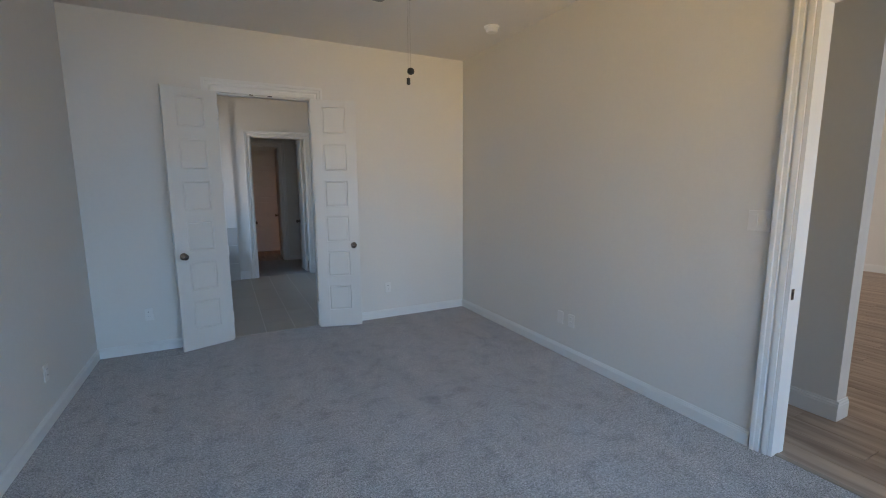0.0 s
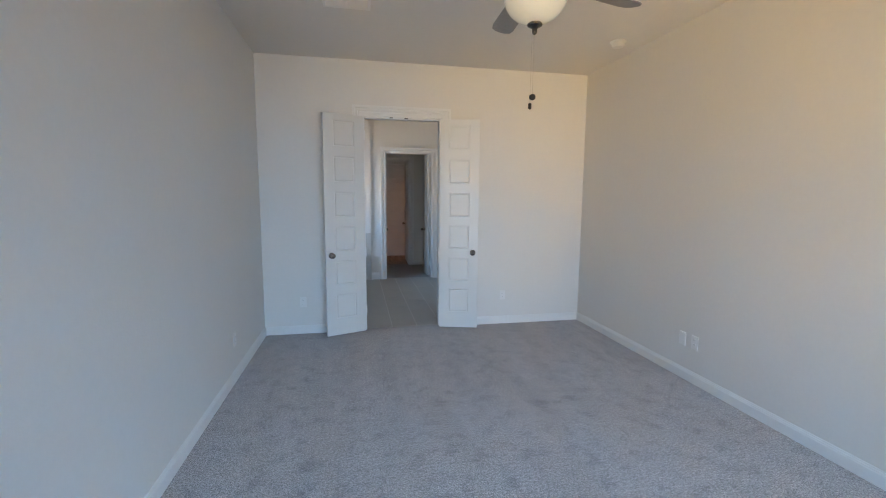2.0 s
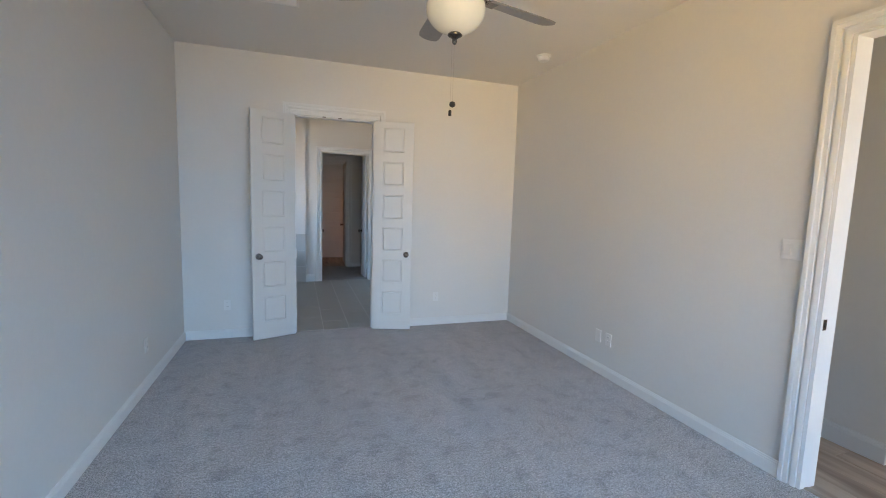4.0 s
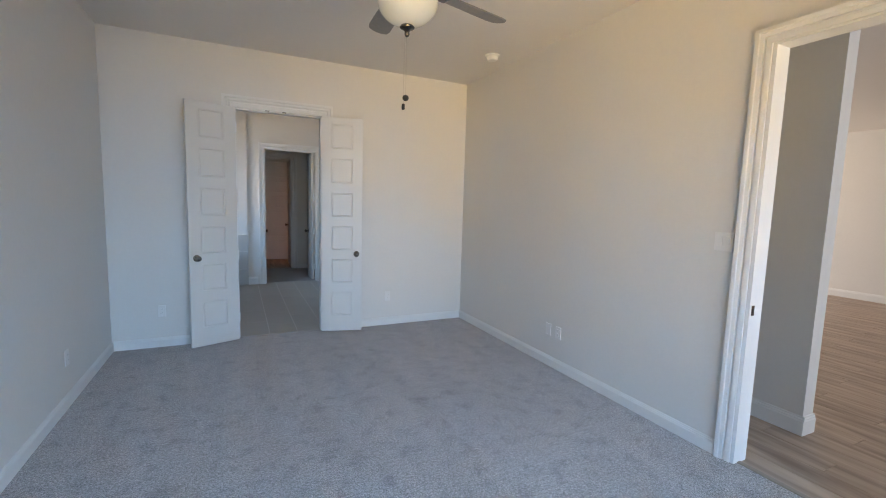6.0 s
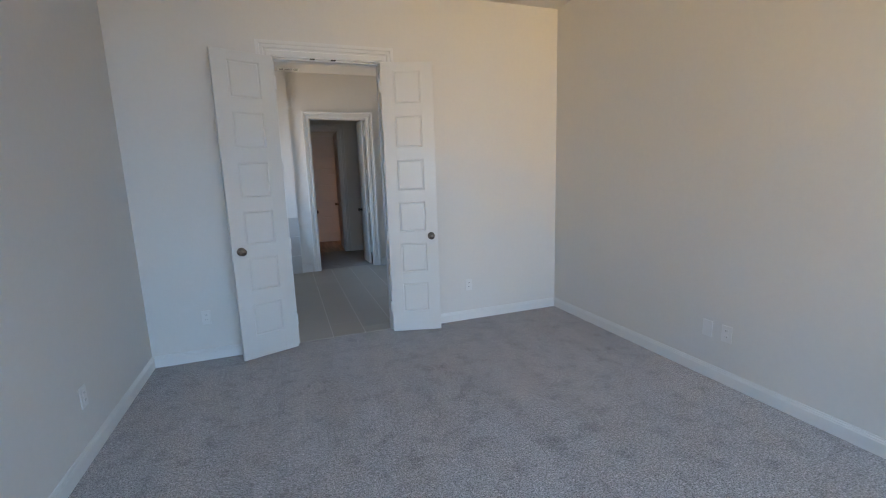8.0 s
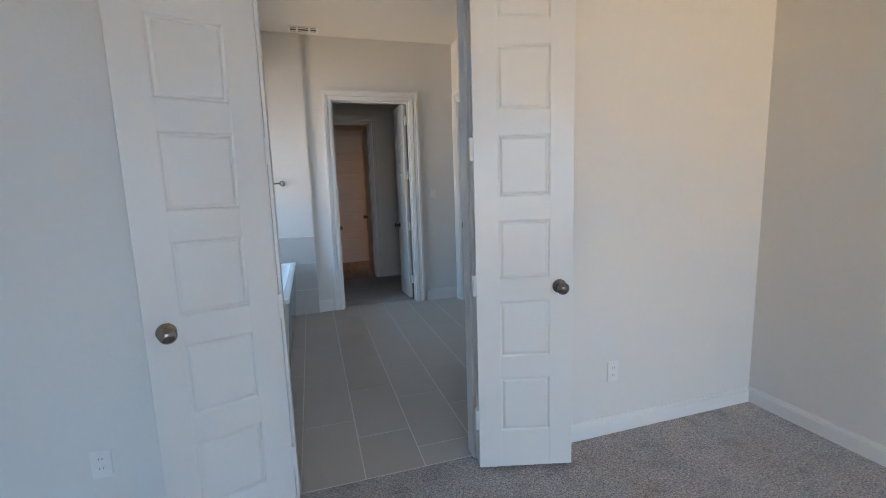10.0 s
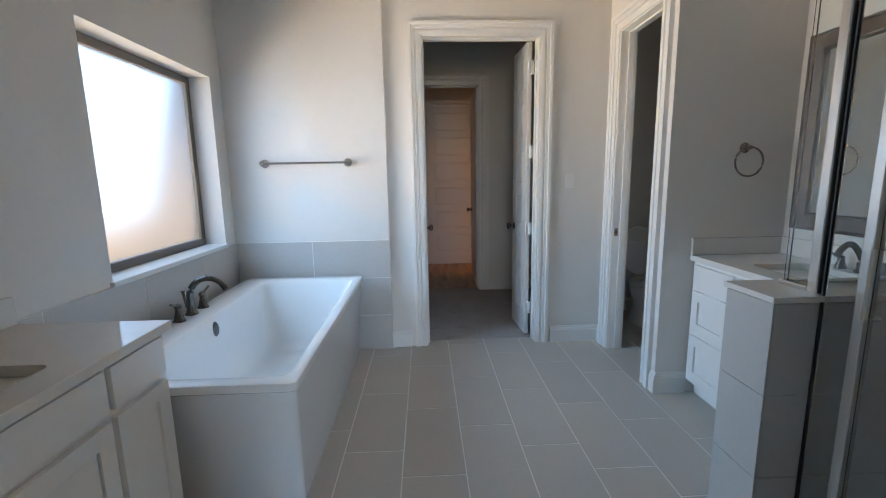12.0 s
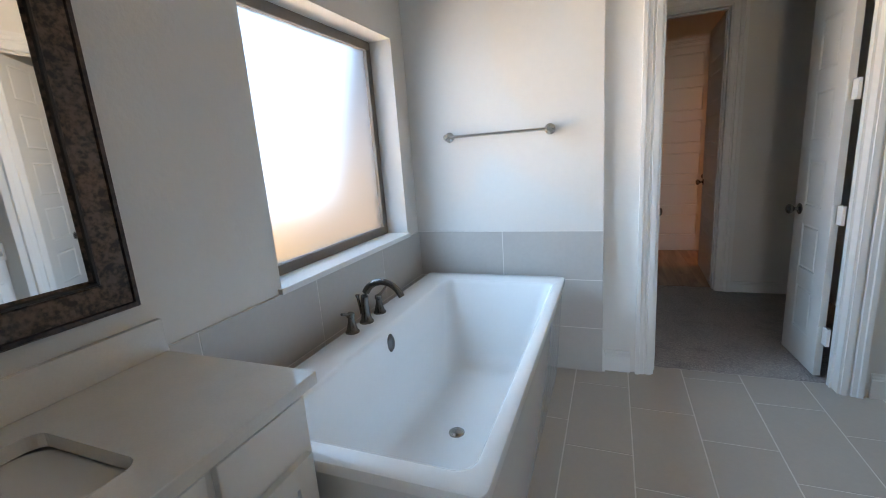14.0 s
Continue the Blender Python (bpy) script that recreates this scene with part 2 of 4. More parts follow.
CAB = mat("cabinet_paint", (0.80, 0.80, 0.785), 0.36, 0, 0.015, 2, 60, 0.03, 200)
NICKEL = mat("brushed_nickel", (0.29, 0.27, 0.25), 0.2, 1.0, 0.06, 8, 90)
DARKNICKEL = mat("dark_nickel", (0.14, 0.13, 0.122), 0.25, 1.0, 0.06, 8, 90)
BRONZE = mat("window_bronze", (0.19, 0.165, 0.14), 0.5, 0.2, 0.06, 4, 50)
FRAMEW = mat("mirror_frame_bronze", (0.082, 0.055, 0.042), 0.4, 0.3, 0.75, 34, 90, 0.08, 60, spread=0.16)
FRAMED = mat("mirror_frame_edge", (0.02, 0.014, 0.012), 0.4, 0.2, 0.2, 16, 60)
BEAD = mat("mirror_frame_bead", (0.05, 0.034, 0.03), 0.4, 0.3, 0.5, 40, 90, spread=0.2)
MIRROR = mat("silvered_glass", (0.88, 0.89, 0.88), 0.02, 1.0, 0.0, 1, 1, rough_vary=0.0)
PLASTIC = mat("white_plastic", (0.77, 0.76, 0.74), 0.35, 0, 0.01, 4, 60)
# near-black: shade of holes put into colour; also black gasket and fobs
SLOT = mat("black_and_hole_shade", (0.02, 0.02, 0.02), 0.6, 0, 0.05, 4, 60)
BLADE = mat("fan_blade", (0.26, 0.25, 0.245), 0.45, 0, 0.12, 6, 50)
OPAL = mat("opal_glass", (0.84, 0.82, 0.70), 0.25, 0, 0.02, 4, 40)
FROST = glass_mat("frosted_glass", 0.55, (0.29, 0.29, 0.295), 1.3, 0.15)
CLEAR = glass_mat("clear_glass", 0.0, (0.93, 0.96, 0.95), 1.45)
EARTH = mat("dry_ground", (0.60, 0.375, 0.13), 0.95, 0, 0.2, 0.4, 8, 0.4, 30)
CHROME = mat("bright_nickel", (0.62, 0.60, 0.57), 0.22, 1.0, 0.05, 8, 90)
STEEL = mat("hinge_steel", (0.55, 0.53, 0.5), 0.35, 1.0, 0.05, 8, 90)

# ---- plan ----
H = 3.04
BW, BE, BS, BN = -0.81, 3.0, -0.75, 5.0        # bedroom walls
WX = -0.70                                     # bath west wall
JY, CY = 8.15, 8.185                          # bath end walls
TX, TY = 2.17, 7.29                            # toilet wall
EX = 2.90                                      # bath east wall
T = 0.12
GZ = -0.0015                                  # grout level

# ground outside
bm = bmesh.new()
box(bm, -400, 400, -400, 400, -0.5, -0.25)
structure("ground", bm, EARTH, "dry tan earth round the house", "ground")

# floors
bm = bmesh.new()
box(bm, BW - 0.01, BE + 0.05, BS, BN + 0.06, -0.2, 0.0)
structure("floor_bedroom", bm, CARPET, "grey beige cut-pile carpet with brushed patches", "carpet")
bm = bmesh.new()
box(bm, -0.9, TX + 0.1, CY + 0.105, 10.0, -0.2, 0.0)
structure("floor_closet", bm, CARPET, "grey beige carpet in the dark closet", "carpet")
bm = bmesh.new()
box(bm, WX - 0.05, 3.6, BN + 0.06, CY + 0.105, -0.2, GZ)
box(bm, TX + 0.1, 3.6, CY + 0.105, 9.1, -0.2, GZ)
floor_bath = structure("floor_bath", bm, GROUT, "tiled bathroom floor with pale grout joints", "tile floor")
bm = bmesh.new()
box(bm, BE + 0.05, 10.6, -3.0, 8.0, -0.2, -0.012)
floor_hall = structure("floor_hall", bm, PLANK, "warm brown wood plank floor of the adjoining room", "wood floor")
bm = bmesh.new()
box(bm, -0.9, 4.2, 10.0, 11.7, -0.2, -0.012)
floor_utility = structure("floor_utility", bm, PLANK, "warm brown wood plank floor behind the closet", "wood floor")

# ceilings
for nm, d in (("ceiling_bedroom", (BW - 0.3, BE + T, BS - 0.3, BN + T)), ("ceiling_bath", (WX - 0.3, 3.7, BN + T, 9.1)),
              ("ceiling_hall", (BE + T, 10.7, -3.2, 8.2)), ("ceiling_closet", (-1.2, 4.3, 9.1, 11.8))):
    bm = bmesh.new()
    box(bm, *d, H, H + 0.25)
    structure(nm, bm, CEIL, "flat off-white textured ceiling", "ceiling")

# walls: bedroom
DL, DR, DH = 0.288, 1.202, 2.462                # double door
RY0, RY1 = 0.56, 1.435                          # east door
def wall(name, axis, a0, a1, t0, t1, openings=(), label="pale greige painted drywall wall", z0=-0.2, z1=H):
    bm = bmesh.new()
    slab_with_openings(bm, axis, a0, a1, t0, t1, z0, z1, openings)
    return structure(name, bm, WALL, label, "wall")

wall("wall_bedroom_west", "y", BS - 0.2, BN, BW - 0.2, BW)
wall("wall_bedroom_north", "x", BW - 0.2, BE, BN, BN + T, [(DL, DR, -0.2, DH)], "pale greige wall with an open double doorway")
wall("wall_bedroom_east", "y", BS - 0.2, BN + T, BE, BE + T, [(RY0, RY1, -0.2, DH)], "pale greige wall with a cased doorway")
SOUTH = [(-0.35, 0.75, 0.55, 2.45), (0.85, 1.95, 0.55, 2.45), (2.05, 2.8, 0.55, 2.45)]
wall("wall_bedroom_south", "x", BW, BE, BS - 0.2, BS, SOUTH, "pale greige wall with a row of windows")
# hall
wall("wall_hall_side", "y", 1.44, 8.0, 3.80, 3.93)
wall("wall_hall_return", "x", BE + T, 3.80, 3.6, 3.6 + T)
wall("wall_hall_far", "y", -3.0, 8.0, 10.52, 10.7)
# unseen openings in these two walls, added for the hall fill lamps
wall("wall_hall_north", "x", 3.93, 10.52, 8.0, 8.2, [(7.1, 9.9, 0.5, 2.5)])
wall("wall_hall_south", "x", BE + T, 10.52, -3.2, -3.0, [(3.2, 4.3, 0.5, 2.5)])
wall("wall_hall_west", "y", -3.0, BS - 0.2, BE, BE + T)
# bath
WY0, WY1, WZ0, WZ1 = 6.83, 7.988, 0.908, 2.066
wall("wall_bath_west", "y", BN + T, CY + 2.0, WX - 0.2, WX, [(WY0, WY1, WZ0, WZ1)], "pale greige wall with a frosted window over the tub")
wall("wall_bath_jut", "x", WX, 0.475, JY, CY + T, label="pale greige wall with a tiled lower part behind the tub")
CL, CR, CH = 0.742, 1.655, 2.40
wall("wall_bath_north", "x", 0.475, TX, CY, CY + T, [(CL, CR, -0.2, CH)], "pale greige wall with an open cased doorway")
TO0, TO1, TH = 7.44, 8.02, 2.37
wall("wall_toilet_west", "y", TY, 9.1, TX, TX + T, [(TO0, TO1, -0.2, TH)], "pale greige wall with a cased doorway to the toilet")
wall("wall_closet_east", "y", 9.1, 9.9, TX, TX + T)
wall("wall_closet_west", "y", CY + 2.0, 10.02, -0.9, WX)
wall("wall_toilet_south", "x", TX + T, 3.6, TY, TY + T)
wall("wall_toilet_north", "x", TX + T, 3.6, 8.95, 9.1)
wall("wall_toilet_east", "y", TY, 9.1, 3.45, 3.6)
wall("wall_bath_east", "y", BN + T, TY, EX, EX + T)
# closet and utility
IL, IR, IH = 0.56, 1.41, 2.40
wall("wall_closet_north", "x", -0.9, TX + T, 9.9, 10.02, [(IL, IR, -0.2, IH)], "dim greige wall with an inner doorway")
wall("wall_utility_west", "y", 10.02, 11.7, -0.9, -0.7)
wall("wall_utility_east", "y", 10.02, 11.7, 3.9, 4.1)
wall("wall_utility_north", "x", -0.9, 4.1, 11.55, 11.7)
# unseen wall added so its low head keeps light off above the far door
wall("wall_utility_cutoff", "y", 10.02, 11.55, 2.45, 2.57, [(10.3, 11.4, -0.2, 2.04)], "unseen plain wall added behind the closet, its low doorway cutting the lamp light")
wall("wall_utility_south", "x", TX + T, 4.1, 9.9, 10.02)


# ---- trim ----
CASING = [(0.0, 0.0), (0.0, 0.012), (0.030, 0.015), (0.034, 0.007), (0.047, 0.007), (0.051, 0.018), (0.074, 0.019), (0.079, 0.026), (0.104, 0.027), (0.104, 0.0)]

def casing(name, axis, a, b, top, face, out, width=1.0):
    """Fluted casing round a doorway a..b in the wall face at 'face', standing out by 'out' (+1 or -1)."""
    bm = bmesh.new()
    loops = []
    for c, s in ((a, -1), (b, 1)):
        legs = []
        for zz in (0, 1):
            legs.append([(c + s * u * width, face + out * v, 0.0 if zz == 0 else top + u * width) for u, v in CASING])
        loops.append(legs)
    seq = [loops[0][0], loops[0][1], loops[1][1], loops[1][0]]
    if axis == "y":
        seq = [[(y, x, z) for x, y, z in lp] for lp in seq]
    loft(bm, seq, True, True)
    return structure(name, bm, TRIM, "white fluted wood door casing", "door casing")

def jamb(name, axis, a, b, top, t0, t1, stop=True, wide=False):
    bm = bmesh.new()
    for d in ((a, a + 0.018, 0, top), (b - 0.018, b, 0, top), (a + 0.018, b - 0.018, top - 0.018, top)):
        if axis == "x":
            box(bm, d[0], d[1], t0, t1, d[2], d[3], 0.001)
        else:
            box(bm, t0, t1, d[0], d[1], d[2], d[3], 0.001)
    m = (t0 + t1) / 2
    s0, s1 = (t0 + 0.034, t1 - 0.002) if wide else (m - 0.004, m + 0.032)
    for d in () if not stop else ((a + 0.018, a + 0.03, 0, top - 0.018), (b - 0.03, b - 0.018, 0, top - 0.018), (a + 0.03, b - 0.03, top - 0.03, top - 0.018)):
        if axis == "x":
            box(bm, d[0], d[1], s0, s1, d[2], d[3], 0.001)
        else:
            box(bm, s0, s1, d[0], d[1], d[2], d[3], 0.001)
    return structure(name, bm, TRIM, "white painted door jamb with stop", "door frame")

casing("trim_double_door", "x", DL + 0.006, DR - 0.006, DH - 0.006, BN, -1)
casing("trim_double_door_bath", "x", DL + 0.006, DR - 0.006, DH - 0.006, BN + T, 1)
jamb("door_frame_1", "x", DL, DR, DH, BN + 0.006, BN + T + 0.002, True, True)
casing("trim_east_door", "y", RY0 + 0.0, RY1 + 0.004, DH - 0.006, BE, -1, 0.82)
casing("trim_east_door_hall", "y", RY0 + 0.006, RY1 - 0.006, DH - 0.006, BE + T, 1, 0.8)
jamb("door_frame_2", "y", RY0, RY1, DH, BE - 0.002, BE + T + 0.002, False)
casing("trim_closet_door", "x", CL + 0.006, CR - 0.006, CH - 0.006, CY, -1, 0.84)
jamb("door_frame_3", "x", CL, CR, CH, CY - 0.002, CY + T + 0.002)
casing("trim_toilet_door", "y", TO0 + 0.006, TO1 - 0.006, TH - 0.006, TX, -1, 1.05)
jamb("door_frame_4", "y", TO0, TO1, TH, TX - 0.002, TX + T + 0.002)
casing("trim_inner_door", "x", IL + 0.006, IR - 0.006, IH - 0.006, 9.9, -1)
jamb("door_frame_5", "x", IL, IR, IH, 9.898, 10.022)

BASE = [(0.0, 0.0), (0.015, 0.0), (0.015, 0.092), (0.011, 0.098), (0.011, 0.106), (0.006, 0.113), (0.005, 0.122), (0.0, 0.125)]

def baseboard(name, p, q, nx, ny, tall=0.76):
    """White baseboard along the wall from p to q; (nx, ny) points into the room."""
    bm = bmesh.new()
    loft(bm, [[(c[0] + nx * v, c[1] + ny * v, z * tall) for v, z in BASE] for c in (p, q)], True, True)
    structure(name, bm, TRIM, "white moulded wood baseboard", "baseboard")

BI = 0.015
baseboard("baseboard_1", (BW, BS), (BW, BN), 1, 0)
baseboard("baseboard_2", (BW + BI, BN), (DL - 0.1, BN), 0, -1)
baseboard("baseboard_3", (DR + 0.1, BN), (BE - BI, BN), 0, -1)
baseboard("baseboard_4", (BE, BN), (BE, RY1 + 0.1), -1, 0)
baseboard("baseboard_5", (BE, RY0 - 0.1), (BE, BS), -1, 0)
baseboard("baseboard_6", (3.80, 1.44 - BI), (3.80, 3.6), -1, 0, 1.08)
baseboard("baseboard_7", (3.80, 1.44), (3.93 + BI, 1.44), 0, -1, 1.08)
baseboard("baseboard_18", (3.93, 1.44), (3.93, 8.0), 1, 0, 1.08)
baseboard("baseboard_8", (10.52, -3.0), (10.52, 8.0), -1, 0, 1.08)
baseboard("baseboard_9", (0.475 + BI, CY), (CL - 0.11, CY), 0, -1, 1.08)
baseboard("baseboard_10", (0.475, JY), (0.475, CY), 1, 0, 1.08)
baseboard("baseboard_11", (CR + 0.11, CY), (TX - BI, CY), 0, -1, 1.08)
baseboard("baseboard_12", (TX, CY), (TX, TO1 + 0.105), -1, 0, 1.08)
baseboard("baseboard_13", (TX, TO0 - 0.105), (TX, TY - BI), -1, 0, 1.08)
baseboard("baseboard_14", (TX, TY), (2.36, TY), 0, -1, 1.08)
baseboard("baseboard_15", (IR + 0.1, 9.9), (TX, 9.9), 0, -1)
baseboard("baseboard_16", (-0.9, 11.55), (4.0, 11.55), 0, -1)
baseboard("baseboard_17", (TX + T, 8.95), (3.45, 8.95), 0, -1, 1.08)
bm = bmesh.new()
box(bm, BE + 0.035, BE + 0.07, RY0, RY1, -0.01, 0.006, 0.003)
structure("trim_threshold", bm, mat("threshold", (0.3, 0.25, 0.2), 0.4), "thin wood strip between carpet and planks", "threshold")


# ---- doors ----
def knob(parent, x, z, y, s):
    bm = bmesh.new()
    prof = [(0.033, 0.0), (0.033, 0.004), (0.026, 0.009), (0.012, 0.012), (0.011, 0.03), (0.02, 0.036), (0.028, 0.046), (0.029, 0.056), (0.022, 0.066), (0.008, 0.071)]
    lathe(bm, prof, 20)
    bmesh.ops.transform(bm, verts=bm.verts, matrix=Matrix.Translation((x, y, z)) @ Matrix.Rotation(radians(90 if s < 0 else -90), 4, "X"))
    return part("knob", bm, NICKEL, parent, "satin nickel round door knob", True)

def make_door(name, w, h, label, panels=6, margin=0.11, bottom=0.203, pane=0.27, pitch=0.378, side=1, knob_z=0.915, group="", reach=0.016):
    """A moulded panel door: hinge edge at the origin, running along +x; thickness towards side * y."""
    th = 0.035
    ob = thing(name, label, "door", group)
    y0, y1 = (0, th) if side > 0 else (-th, 0)
    z0 = 0.014
    bm = bmesh.new()
    box(bm, 0.004, w - 0.004, y0 + 0.010, y1 - 0.010, z0 + 0.003, h - 0.003)
    box(bm, 0, margin, y0, y1, z0, h, 0.002)
    box(bm, w - margin, w, y0, y1, z0, h, 0.002)
    edges = [z0] + [v for k in range(panels) for v in (bottom + k * pitch, bottom + k * pitch + pane)] + [h]
    for k in range(panels + 1):
        box(bm, margin - 0.002, w - margin + 0.002, y0 + 0.0006, y1 - 0.0006, edges[2 * k], edges[2 * k + 1], 0.002)
    part("leaf", bm, DOORP, ob)
    pw = w - 2 * margin
    for s, yy in ((-1, y0 + 0.010), (1, y1 - 0.010)):
        for k in range(panels):
            bm = bmesh.new()
            zc = bottom + k * pitch
            rows = []
            for inset, d in ((0.0, 0.0085), (0.003, 0.0078), (0.006, 0.0040), (0.011, 0.0040), (0.018, 0.0078), (0.022, 0.0085)):
                rows.append([(margin + inset, yy + s * d, zc + inset), (w - margin - inset, yy + s * d, zc + inset), (w - margin - inset, yy + s * d, zc + pane - inset), (margin + inset, yy + s * d, zc + pane - inset)])
            loft(bm, rows, False, True)
            part("panel", bm, DOORP, ob)
    for s, yy in ((-1, y0), (1, y1)):
        knob(ob, w - 0.065, knob_z, yy, s)
    for hz in (0.26, 0.93, 1.55, h - 0.2):
        bm = bmesh.new()
        ym = (y0 + y1) / 2 if reach < 0.02 else (-th + 0.006 if side < 0 else th - 0.006)
        hw2 = 0.014 if reach < 0.02 else 0.008
        box(bm, -reach, 0.001, ym - hw2, ym + hw2, hz - 0.05, hz + 0.05, 0.001)
        tube(bm, [(-0.004, y0 if side > 0 else y1, hz - 0.05), (-0.004, y0 if side > 0 else y1, hz + 0.05)], 0.006, 8)
        part("hinge", bm, TRIM, ob, "paint-coloured butt hinge")
    return ob

d = make_door("door_1", 0.455, 2.432, "white six-panel narrow double-door leaf standing open", side=1, group="double door leaves")
d.matrix_basis = pose(0.297, BN - 0.026, 0, 0, 0, 200.5)
d = make_door("door_2", 0.455, 2.432, "white six-panel narrow double-door leaf standing open", side=-1, group="double door leaves")
d.matrix_basis = pose(1.175, BN - 0.026, 0, 0, 0, -15.0)
d = make_door("door_3", 0.42, 2.39, "white six-panel closet door leaf standing open into the closet", side=-1, margin=0.115, pitch=0.37, pane=0.262, group="closet door leaves", reach=0.05)
d.matrix_basis = pose(1.588, CY + T + 0.042, 0, 0, 0, 93.2)
d = make_door("door_4", 0.42, 2.39, "white six-panel closet door leaf folded back beside its jamb", side=1, margin=0.115, pitch=0.37, pane=0.262, group="closet door leaves")
d.matrix_basis = pose(CL + 0.002, CY + T + 0.014, 0, 0, 0, 88.0)
d = make_door("door_5", 0.80, 2.38, "closed six-panel door lit warm by an added lamp", side=1, margin=0.12, pitch=0.37, pane=0.262)
d.matrix_basis = pose(0.80, 11.5, 0)
d = make_door("door_6", 0.80, 2.37, "white panel door standing open, seen edge on", side=-1, margin=0.12, pitch=0.37, pane=0.262)
d.matrix_basis = pose(IR - 0.036, 10.0, 0, 0, 0, 88.0)
d = make_door("door_7", 0.575, 2.34, "white six-panel toilet door standing half open", side=1, margin=0.13, pitch=0.364, pane=0.258)
d.matrix_basis = pose(TX + T - 0.03, TO0 + 0.03, 0, 0, 0, 49.0)
for cx in (0.62, 0.79):
    bm = bmesh.new()
    box(bm, cx - 0.02, cx + 0.02, BN + 0.004, BN + 0.03, DH - 0.024, DH - 0.018, 0.001)
    structure("trim_ball_catch", bm, DARKNICKEL, "small dark metal ball catch under the door head", "door catch")
casing("trim_far_door", "x", 0.79, 1.61, 2.40, 11.55, -1)

# ---- windows ----
def glazed(name, axis, a, b, z0, z1, at, depth, glass, label, mullions=()):
    """A framed window in an opening; 'at' is the glass plane."""
    ob = thing(name, label, "window", kind="structure")
    fw = 0.05
    def bar(nm, p, q, lo, hi):
        d = (at - depth / 2, at + depth / 2, p, q, lo, hi) if axis == "y" else (p, q, at - depth / 2, at + depth / 2, lo, hi)
        boxpart(nm, ob, BRONZE, d, 0.003)
    bar("frame_rail", a, b, z0, z0 + fw)
    bar("frame_rail", a, b, z1 - fw, z1)
    bar("frame_stile", a, a + fw, z0 + fw, z1 - fw)
    bar("frame_stile", b - fw, b, z0 + fw, z1 - fw)
    bm = bmesh.new()
    d = (at - 0.003, at + 0.003, a + fw - 0.005, b - fw + 0.005) if axis == "y" else (a + fw - 0.005, b - fw + 0.005, at - 0.003, at + 0.003)
    box(bm, *d, z0 + fw - 0.005, z1 - fw + 0.005)
    pane = part("pane", bm, glass, ob)
    pane.visible_shadow = False
    return ob

glazed("window_1", "y", WY0, WY1, WZ0, WZ1, WX - 0.165, 0.05, FROST, "large frosted glass window in a bronze frame")
for i, (a, b, lo, hi) in enumerate(SOUTH):
    glazed("window_%d" % (i + 2), "x", a, b, lo, hi, BS - 0.12, 0.05, CLEAR, "clear bedroom window in a bronze frame")
bm = bmesh.new()
box(bm, WX - 0.139, WX + 0.022, WY0 - 0.02, WY1 + 0.0, WZ0 - 0.022, WZ0 + 0.004, 0.003)
structure("window_sill", bm, TRIM, "white window sill board over the tile", "window sill")

# ---- wall fittings ----
def outlet_plate(name, pos, rz, label, kind="outlet", gangs=1, group=""):
    """A wall plate, facing -y before it is turned."""
    ob = thing(name, label, "outlet" if kind == "outlet" else ("switch" if kind == "switch" else "wall plate"), group)
    w = 0.07 + 0.046 * (gangs - 1)
    boxpart("plate", ob, PLASTIC, (-w / 2, w / 2, -0.008, 0.0, -0.058, 0.058), 0.003)
    for g in range(gangs):
        cx = (g - (gangs - 1) / 2) * 0.046
        if kind == "switch":
            bm = bmesh.new()
            vs = box(bm, cx - 0.0165, cx + 0.0165, -0.012, -0.005, -0.033, 0.033, 0.001)
            bmesh.ops.rotate(bm, verts=bm.verts, cent=(cx, -0.006, 0), matrix=Matrix.Rotation(radians(3), 3, "X"))
            part("rocker", bm, PLASTIC, ob)
        elif kind == "outlet":
            for zz in (-0.02, 0.02):
                bm = bmesh.new()
                loft(bm, [[(x + cx, -y, z + zz) for x, z, _ in rrect(-0.016, 0.016, -0.014, 0.014, 0.008, 0)] for y in (0.006, 0.0105)], True, True)
                sock = part("socket", bm, PLASTIC, ob)
                # black slivers painted in as the shade inside the socket slots
                for sx in (-0.006, 0.006):
                    boxpart("slot", sock, SLOT, (cx + sx - 0.001, cx + sx + 0.001, -0.0112, -0.010, zz - 0.001, zz + 0.007), 0)
    for zz in (-0.046, 0.046) if kind != "switch" else ():
        bm = bmesh.new()
        lathe(bm, [(0.0025, 0), (0.0025, 0.001)], 8)
        bmesh.ops.transform(bm, verts=bm.verts, matrix=Matrix.Translation((0, -0.008, zz)) @ Matrix.Rotation(radians(90), 4, "X"))
        part("screw", bm, PLASTIC, ob)
    ob.matrix_basis = pose(*pos, 0, 0, rz)
    return ob

outlet_plate("wall_outlet", (BE, 3.03, 0.35), -90, "white duplex outlet plate low on the wall")
outlet_plate("cable_plate", (BE, 3.17, 0.35), -90, "white blank cable plate low on the wall", "blank")
outlet_plate("wall_outlet", (-0.39, BN, 0.365), 0, "white duplex outlet plate beside the double doors")
outlet_plate("wall_outlet", (1.976, BN, 0.36), 0, "white duplex outlet plate beside the double doors")
outlet_plate("wall_outlet", (BW, 3.80, 0.35), 90, "white duplex outlet plate on the long wall")
outlet_plate("light_switch", (BE, 1.598, 1.34), -90, "white double rocker switch beside the doorway", "switch", 2)
outlet_plate("light_switch", (1.895, CY, 1.32), 0, "white rocker switch beside the closet doorway", "switch", 1)

# smoke detector
ob = thing("smoke_detector", "round white smoke detector on the ceiling", "smoke detector")
bm = bmesh.new()
lathe(bm, [(0.072, 0.0), (0.072, -0.012), (0.066, -0.016)], 28)
part("base_plate", bm, PLASTIC, ob, smooth=True)
